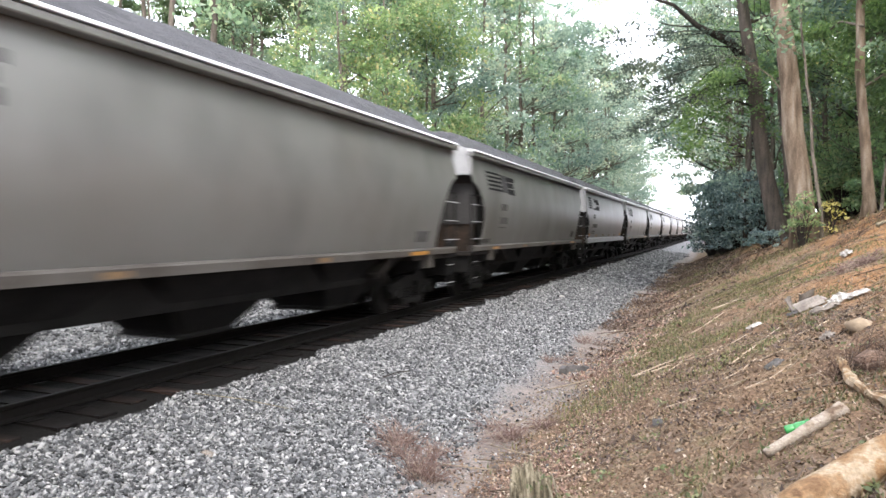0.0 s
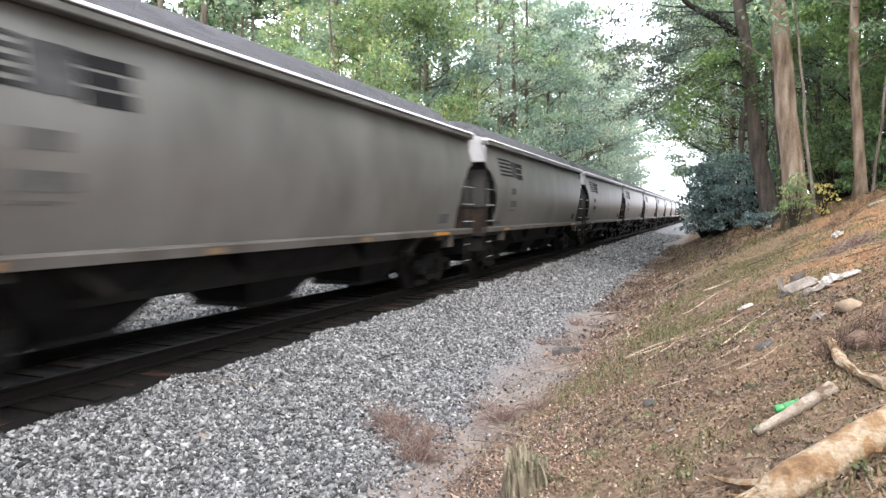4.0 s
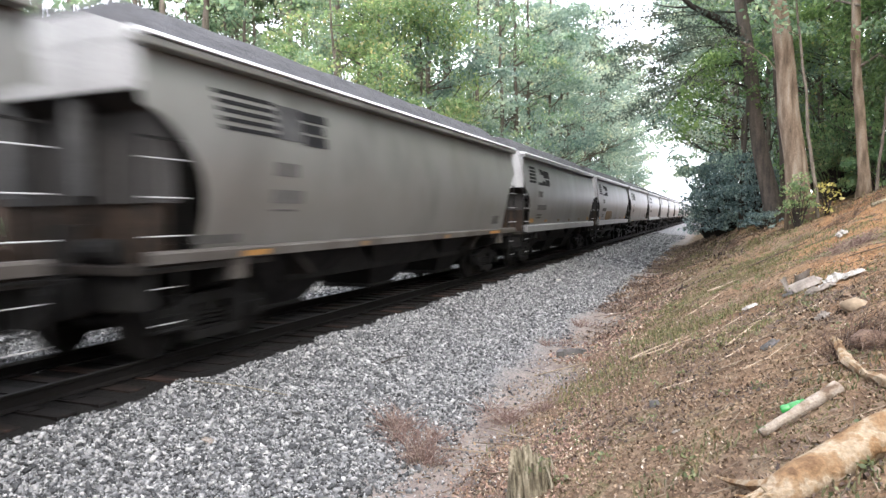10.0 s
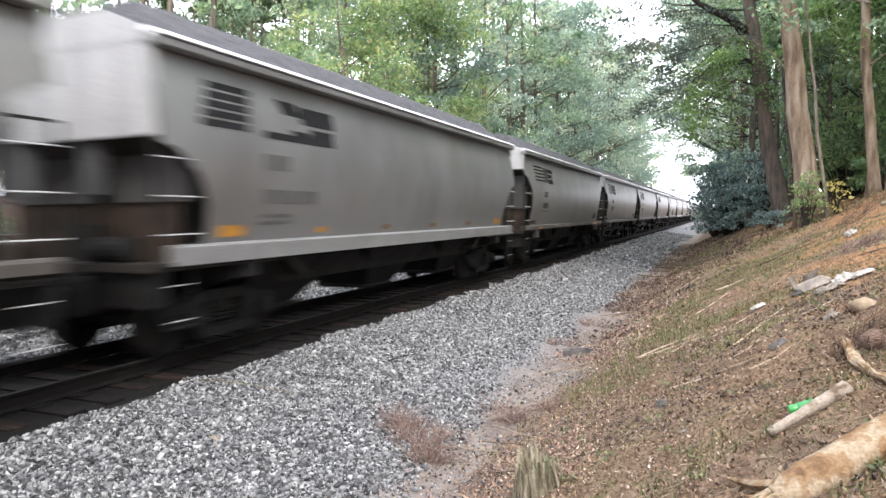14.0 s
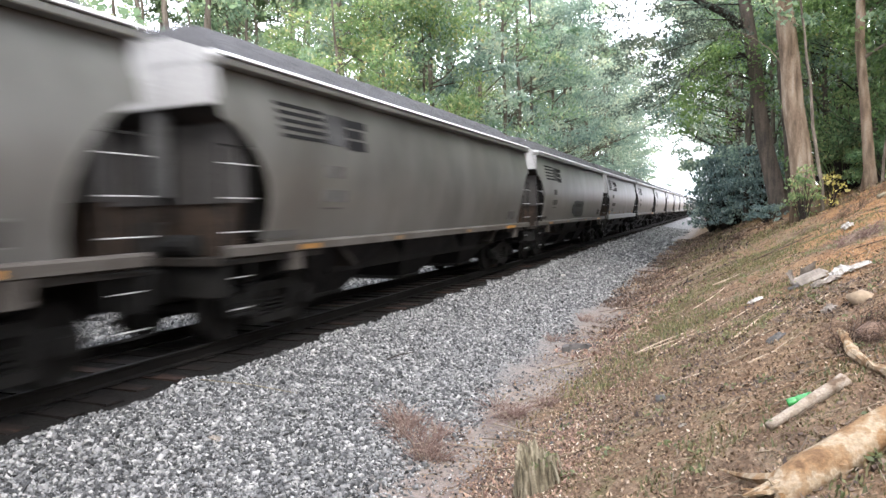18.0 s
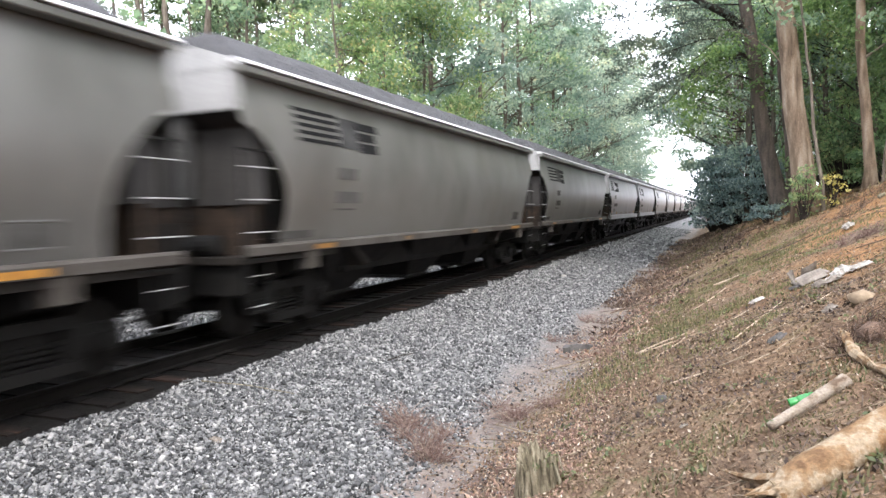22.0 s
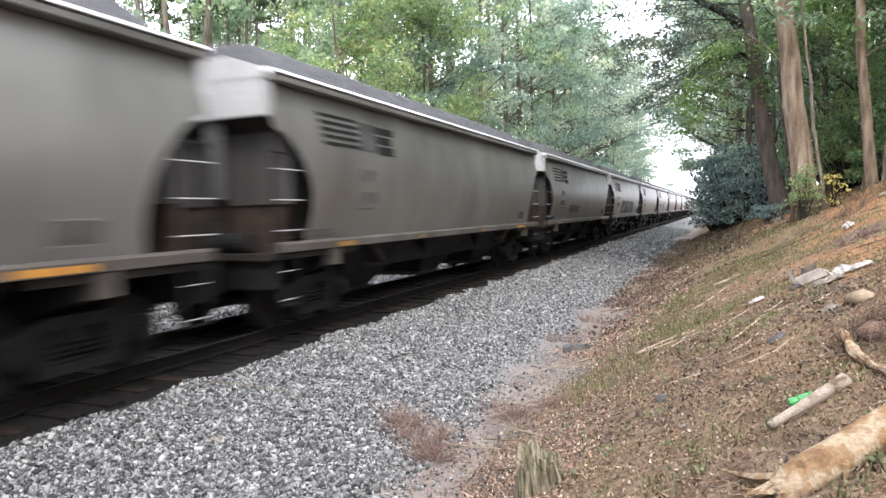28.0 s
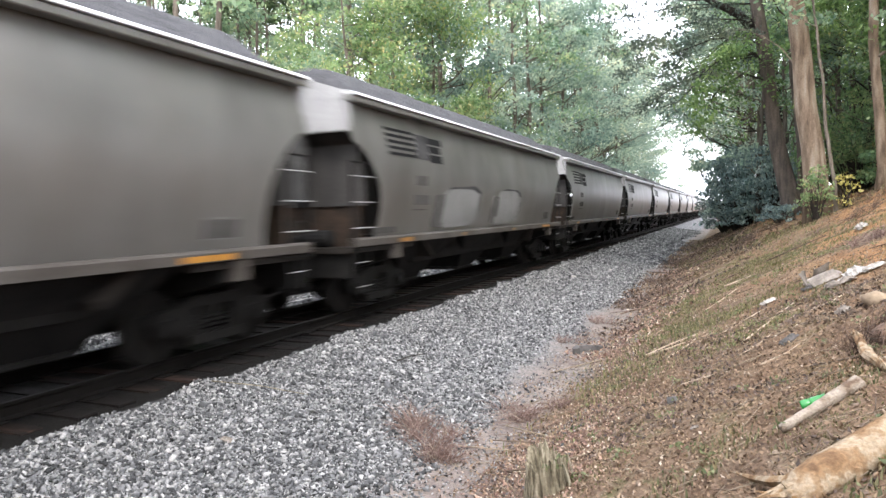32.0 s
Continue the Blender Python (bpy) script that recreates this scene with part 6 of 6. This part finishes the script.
def make_stump():
    """A rotten stump: deeply furrowed sides, uneven hollow top, two slabs split off on one side."""
    rnd = random.Random(4)
    stump = new("stump")
    tagged(stump, "rotten grey-tan stump with deep furrows, moss and split-off slabs", "stump")
    n, levels = 84, 12
    top = [0.27 + 0.05 * math.sin(0.15 * i + 1) + 0.09 * noise.noise(Vector((i * 0.33, 3, 0))) + rnd.uniform(-0.025, 0.025) for i in range(n)]
    s = Shape()
    for ring in range(levels):
        t = ring / (levels - 1)
        for i in range(n):
            a = 2 * math.pi * i / n
            furrow = 0.020 * abs(math.sin(i * 0.62 + 0.9 * t + 0.8 * noise.noise(Vector((i * 0.15, t * 2, 1))))) ** 0.6 + 0.022 * noise.noise(Vector((math.cos(a) * 2, math.sin(a) * 2, t * 1.5)))
            r = 0.165 + 0.05 * (1 - t) ** 2 + furrow
            s.v.append((r * math.cos(a), r * math.sin(a) * 0.85, -0.15 + (top[i] + 0.15) * t))
    for t in (0.15, 0.5, 1.0):
        for i in range(n):
            a = 2 * math.pi * i / n
            r = 0.145 - 0.05 * t
            s.v.append((r * math.cos(a), r * math.sin(a) * 0.85, top[i] - 0.20 * t))
    for ring in range(levels + 2):
        for i in range(n):
            a, b = ring * n + i, ring * n + (i + 1) % n
            s.f.append((a, b, b + n, a + n))
    s.f.append(tuple((levels + 2) * n + i for i in range(n)))
    part("shell", s.mesh("shell", GREY_WOOD), stump)
    for a0, lean, hi in ((1.15, 0.022, 0.33), (0.62, 0.03, 0.30)):
        slab = Shape()
        for i in range(9):
            t = i / 8
            for k, (w, o) in enumerate(((-1, 0.0), (1, 0.0), (1, 0.022), (-1, 0.022))):
                a = a0 + w * (0.10 - 0.085 * t * t) + 0.16 * math.sin(2.5 * t) - 0.2 * t
                r = 0.215 - 0.03 * t + o * 0.6 + lean * math.sin(math.pi * t)
                slab.v.append((r * math.cos(a), r * math.sin(a) * 0.85, -0.12 + (hi + 0.12) * t))
        slab.f += [(4 * i + k, 4 * i + (k + 1) % 4, 4 * i + 4 + (k + 1) % 4, 4 * i + 4 + k) for i in range(8) for k in range(4)]
        slab.f += [(3, 2, 1, 0), (32, 33, 34, 35)]
        part("split_slab", slab.mesh("split_slab", SPLIT_WOOD), stump, label="pale slab split off the rotten side")
    c = [Vector((0.15 * math.cos(a), 0.12 * math.sin(a), 0.27)) for a in (0.2, 0.6, 1.0, 1.5, -0.2)]
    tagged(part("moss", leaves("moss", c, [0.05] * 5, 30, 0.03, WEED, 401, -0.6), stump, label="green moss and seedlings on the rim"), kind="stuff")
    x, y = -1.29, 4.94
    stump.matrix_basis = pose(x, y, float(ground_z(x, y)), 4, 4, -60)


def make_box():
    """A collapsed box: warped panels, two flaps still upright, a dark hollow between them."""
    box = new("cardboard_box")
    tagged(box, "collapsed soggy grey cardboard box on the bank", "box")

    def warped(w, d, seed, thick=0.010):
        rnd = random.Random(seed)
        n, v, f = 6, [], []
        for layer in (0, 1):
            for i in range(n):
                for k in range(n):
                    u, t = i / (n - 1) - 0.5, k / (n - 1) - 0.5
                    v.append((u * w, t * d, 0.03 * math.sin(3 * u + seed) * math.cos(2.4 * t) + rnd.uniform(-0.004, 0.004) + (thick if layer == 0 else 0)))
        for layer in (0, 1):
            for i in range(n - 1):
                for k in range(n - 1):
                    q = layer * n * n + i * n + k
                    f.append((q, q + n, q + n + 1, q + 1) if layer == 0 else (q, q + 1, q + n + 1, q + n))
        return Shape().add(v, f).mesh("panel", CARD)

    part("panel", warped(0.42, 0.30, 1), box, pose(0.02, 0, 0.02))
    part("panel", warped(0.36, 0.16, 2), box, pose(0.0, -0.14, 0.05, 38, 0, 6))
    part("panel", warped(0.05, 0.20, 3), box, pose(-0.20, -0.02, 0.10, 80, 0, 10), "narrow upright flap")
    part("panel", warped(0.05, 0.17, 4), box, pose(-0.15, 0.08, 0.11, 75, 12, -14), "narrow upright flap")
    part("panel", warped(0.26, 0.14, 5), box, pose(0.10, 0.16, 0.10, -50, 0, 20))
    x, y = 1.10, 9.98
    box.matrix_basis = pose(x, y, float(ground_z(x, y)) + 0.01, 0, -24, 12)


def make_tyre_piece():
    """A curved strip of torn tyre half sunk in the dust."""
    s = Shape()
    n = 12
    for i in range(n):
        a = math.pi * (0.1 + 0.9 * i / (n - 1))
        for r, z in ((0.30, -0.01), (0.30, 0.10), (0.19, 0.11), (0.17, -0.01)):
            s.v.append((r * math.cos(a), r * math.sin(a), z + 0.01 * math.sin(i * 2)))
    for i in range(n - 1):
        for k in range(4):
            a, b = i * 4 + k, i * 4 + (k + 1) % 4
            s.f.append((a, b, b + 4, a + 4))
    s.f += [(3, 2, 1, 0), tuple((n - 1) * 4 + k for k in range(4))]
    ob = new("tyre_piece", s.mesh("tyre_piece", RUBBER))
    ob.matrix_basis = pose(-2.24, 11.6, float(ground_z(-2.24, 11.6)) + 0.005, 0, 0, 35)
    tagged(ob, "torn grey strip of tyre half buried in the ditch dust", "tyre piece")


make_bank_cover()
dead_brush(-2.95, 6.45, 0.52, 0.36, 420, 1, "reddish dry brush clump at the edge of the ballast")
dead_brush(-2.32, 7.75, 0.48, 0.26, 230, 2, "low reddish dry weeds at the ditch edge")
dead_brush(-2.55, 14.8, 0.35, 0.30, 90, 3, "dark dead weeds in the ditch")
dead_brush(-2.75, 12.5, 0.30, 0.25, 80, 4, "dark dead weeds beside the gravel")
dead_brush(1.15, 5.75, 0.38, 0.22, 320, 5, "tangle of dark dead roots and brown weeds on the bank", ROOT)
for x, y, rad, h, seed in ((-2.3, 17.5, 0.4, 0.3, 51), (-1.9, 20, 0.5, 0.35, 52), (-2.2, 23.5, 0.5, 0.4, 53), (-1.5, 27, 0.6, 0.5, 54), (-1.9, 31, 0.7, 0.5, 55), (-1.2, 35, 0.7, 0.6, 56), (0.6, 26, 0.5, 0.35, 57), (2.6, 17.5, 0.5, 0.3, 58), (3.6, 20.5, 0.5, 0.4, 59)):
    dead_brush(x, y, rad, h, 90, seed, "dark dead weeds and twigs at the foot of the bank", ROOT)
dead_brush(1.9, 12.0, 0.5, 0.25, 160, 6, "dry brown weeds on the bank")
make_log()
make_bottle()
make_stump()
make_box()
make_tyre_piece()
stick([(0.73, 4.72), (0.60, 4.66), (0.46, 4.58), (0.28, 4.47)], 0.048, PALE_BARK, "short thick pale branch with worn bark tapering to a broken end", 11)
rock(1.12, 5.72, 0.38, 0.34, 0.08, CLOD, 6, "clump of red-brown earth and roots on the bank")
make_broken_root()
stick([(-1.07, 9.63), (-0.75, 9.7), (-0.40, 9.64)], 0.02, PALE_STICK, "long pale dry stick on the slope", 13)
stick([(-1.0, 9.5), (-0.6, 9.45), (-0.2, 9.3)], 0.016, PALE_STICK, "long thin dry stick on the slope", 14)
stick([(-0.1, 14.35), (0.15, 14.3), (0.41, 14.25)], 0.026, PALE_STICK, "pale stick on the slope", 15)
stick([(-1.95, 36.4), (-1.5, 37.5), (-1.08, 39.1)], 0.05, TWIG, "pale fallen branch near the ditch", 16)
stick([(0.37, 7.21), (0.55, 7.2), (0.71, 7.16)], 0.012, TWIG, "short stick among the leaves", 17)
stick([(-5.94, 6.46), (-5.4, 6.7), (-4.8, 6.86)], 0.007, GREY_WOOD, "thin pale stick on the ballast", 18, [0.04, 0.05, 0.04])
stick([(-4.64, 8.98), (-4.6, 9.3), (-4.53, 9.67)], 0.012, BARK_DARK, "short dark stick on the ballast", 19, [0.03, 0.04, 0.03])
stick([(-1.2, 18.0), (-0.7, 18.6), (-0.1, 18.8)], 0.025, TWIG, "grey fallen branch on the slope", 20)
stick([(3.2, 17.0), (3.9, 17.4), (4.8, 17.6)], 0.05, GREY_WOOD, "grey fallen branch along the crest", 21)
stick([(-0.73, 8.73), (-0.47, 9.22), (-0.27, 9.77)], 0.009, PALE_STICK, "long dry stick among the leaves", 80)
stick([(-0.11, 8.88), (0.15, 9.21), (0.36, 9.60)], 0.011, PALE_STICK, "long dry stick among the leaves", 81)
stick([(0.12, 7.62), (0.46, 8.42), (0.73, 9.27)], 0.013, PALE_STICK, "long dry stick among the leaves", 82)
stick([(0.24, 6.46), (0.46, 6.52), (0.61, 6.64)], 0.009, PALE_STICK, "long dry stick among the leaves", 83)
stick([(0.57, 7.19), (0.79, 7.81), (0.95, 8.49)], 0.011, PALE_STICK, "long dry stick among the leaves", 84)
stick([(-0.45, 6.91), (-0.26, 6.80), (-0.13, 6.75)], 0.013, PALE_STICK, "long dry stick among the leaves", 85)
stick([(0.06, 7.05), (0.25, 7.19), (0.38, 7.39)], 0.009, PALE_STICK, "long dry stick among the leaves", 86)
stick([(0.75, 7.61), (0.95, 7.73), (1.09, 7.91)], 0.011, PALE_STICK, "long dry stick among the leaves", 87)
stick([(-0.41, 11.74), (-0.12, 12.20), (0.11, 12.73)], 0.013, PALE_STICK, "long dry stick among the leaves", 88)
stick([(0.38, 8.54), (0.58, 8.52), (0.73, 8.55)], 0.009, PALE_STICK, "long dry stick among the leaves", 89)
crumpled("plastic_bag", 2.27, 14.57, 0.2, 0.2, 0.14, PAPER, 1, "crumpled white plastic bag on the bank", "bag", 20)
crumpled("paper_scrap", 1.61, 9.56, 0.30, 0.16, 0.08, PAPER, 2, "crumpled dirty white paper on the bank", "paper", 10)
crumpled("plastic_sheet", 1.25, 9.45, 0.42, 0.16, 0.09, CARD, 3, "torn dirty cream sheet of plastic", "plastic sheet", 15)
crumpled("paper_scrap", 0.47, 9.82, 0.22, 0.10, 0.05, PAPER, 4, "small white paper scrap among the leaves", "paper", 30)
crumpled("plastic_wrap", 1.42, 9.62, 0.26, 0.15, 0.12, PAPER, 21, "crumpled whitish plastic wrap beside a box", "plastic wrap", 35)
crumpled("plastic_wrap", 1.30, 9.50, 0.20, 0.10, 0.07, PAPER, 22, "torn strip of pale plastic wrap", "plastic wrap", -10)
crumpled("plastic_scrap", 0.92, 9.80, 0.16, 0.09, 0.05, RUBBER, 23, "dark plastic scrap beside a box", "plastic scrap", 15)
crumpled("paper_scrap", 0.80, 4.05, 0.12, 0.10, 0.05, PAPER, 24, "grey-white scrap below a log", "paper", 25)
crumpled("paper_scrap", 0.95, 7.05, 0.16, 0.10, 0.05, CARD, 5, "small tan paper scrap on the bank", "paper", 60)
crumpled("plastic_scrap", 0.49, 6.80, 0.20, 0.10, 0.04, RUBBER, 6, "dark grey plastic scrap among the leaves", "plastic scrap", 40)
crumpled("paper_scrap", -0.25, 5.3, 0.07, 0.05, 0.02, CARD, 7, "small tan paper scrap on the slope", "paper", 0)
crumpled("dead_leaf", -4.69, 5.28, 0.16, 0.11, 0.04, CARD, 8, "large tan dead leaf on the ballast", "leaf", 0)
rock(1.17, 6.83, 0.25, 0.22, 0.07, ROCK, 1, "tan rock half sunk in the bank")
rock(-0.48, 6.27, 0.12, 0.10, 0.05, RUBBER, 2, "dark clod on the slope")
rock(-4.83, 22.4, 0.22, 0.18, 0.08, PAPER, 3, "single large white stone on the ballast")
rock(-4.2, 26.0, 0.16, 0.14, 0.06, PAPER, 4, "white stone on the ballast")
rock(4.3, 19.5, 0.7, 0.5, 0.2, ROCK, 5, "broken lump of earth and rock on the crest")


def motions():
    """The train runs towards the camera and past it; every wheel rolls with it."""
    def gone(t):
        return 15.931 * t + 0.00623 * t * t
    for k, car, centre in CARS:
        walk(car, [(t, pose(TRACK, centre - gone(t), 0)) for t in range(0, 33, 4)])
    rolled = {}
    for w, y, turn in WHEELS:
        way = 1 if turn == 0 else -1
        if (y, turn) not in rolled:
            walk(w, [(i / FPS, pose(0, y, 0.457, way * math.degrees(gone(i / FPS) / 0.457) % 360)) for i in range(32 * FPS + 1)])
            rolled[y, turn] = w.animation_data
        else:
            w.rotation_mode = "QUATERNION"
            w.animation_data_create()
            w.animation_data.action = rolled[y, turn].action
            w.animation_data.action_slot = rolled[y, turn].action_slot


motions()
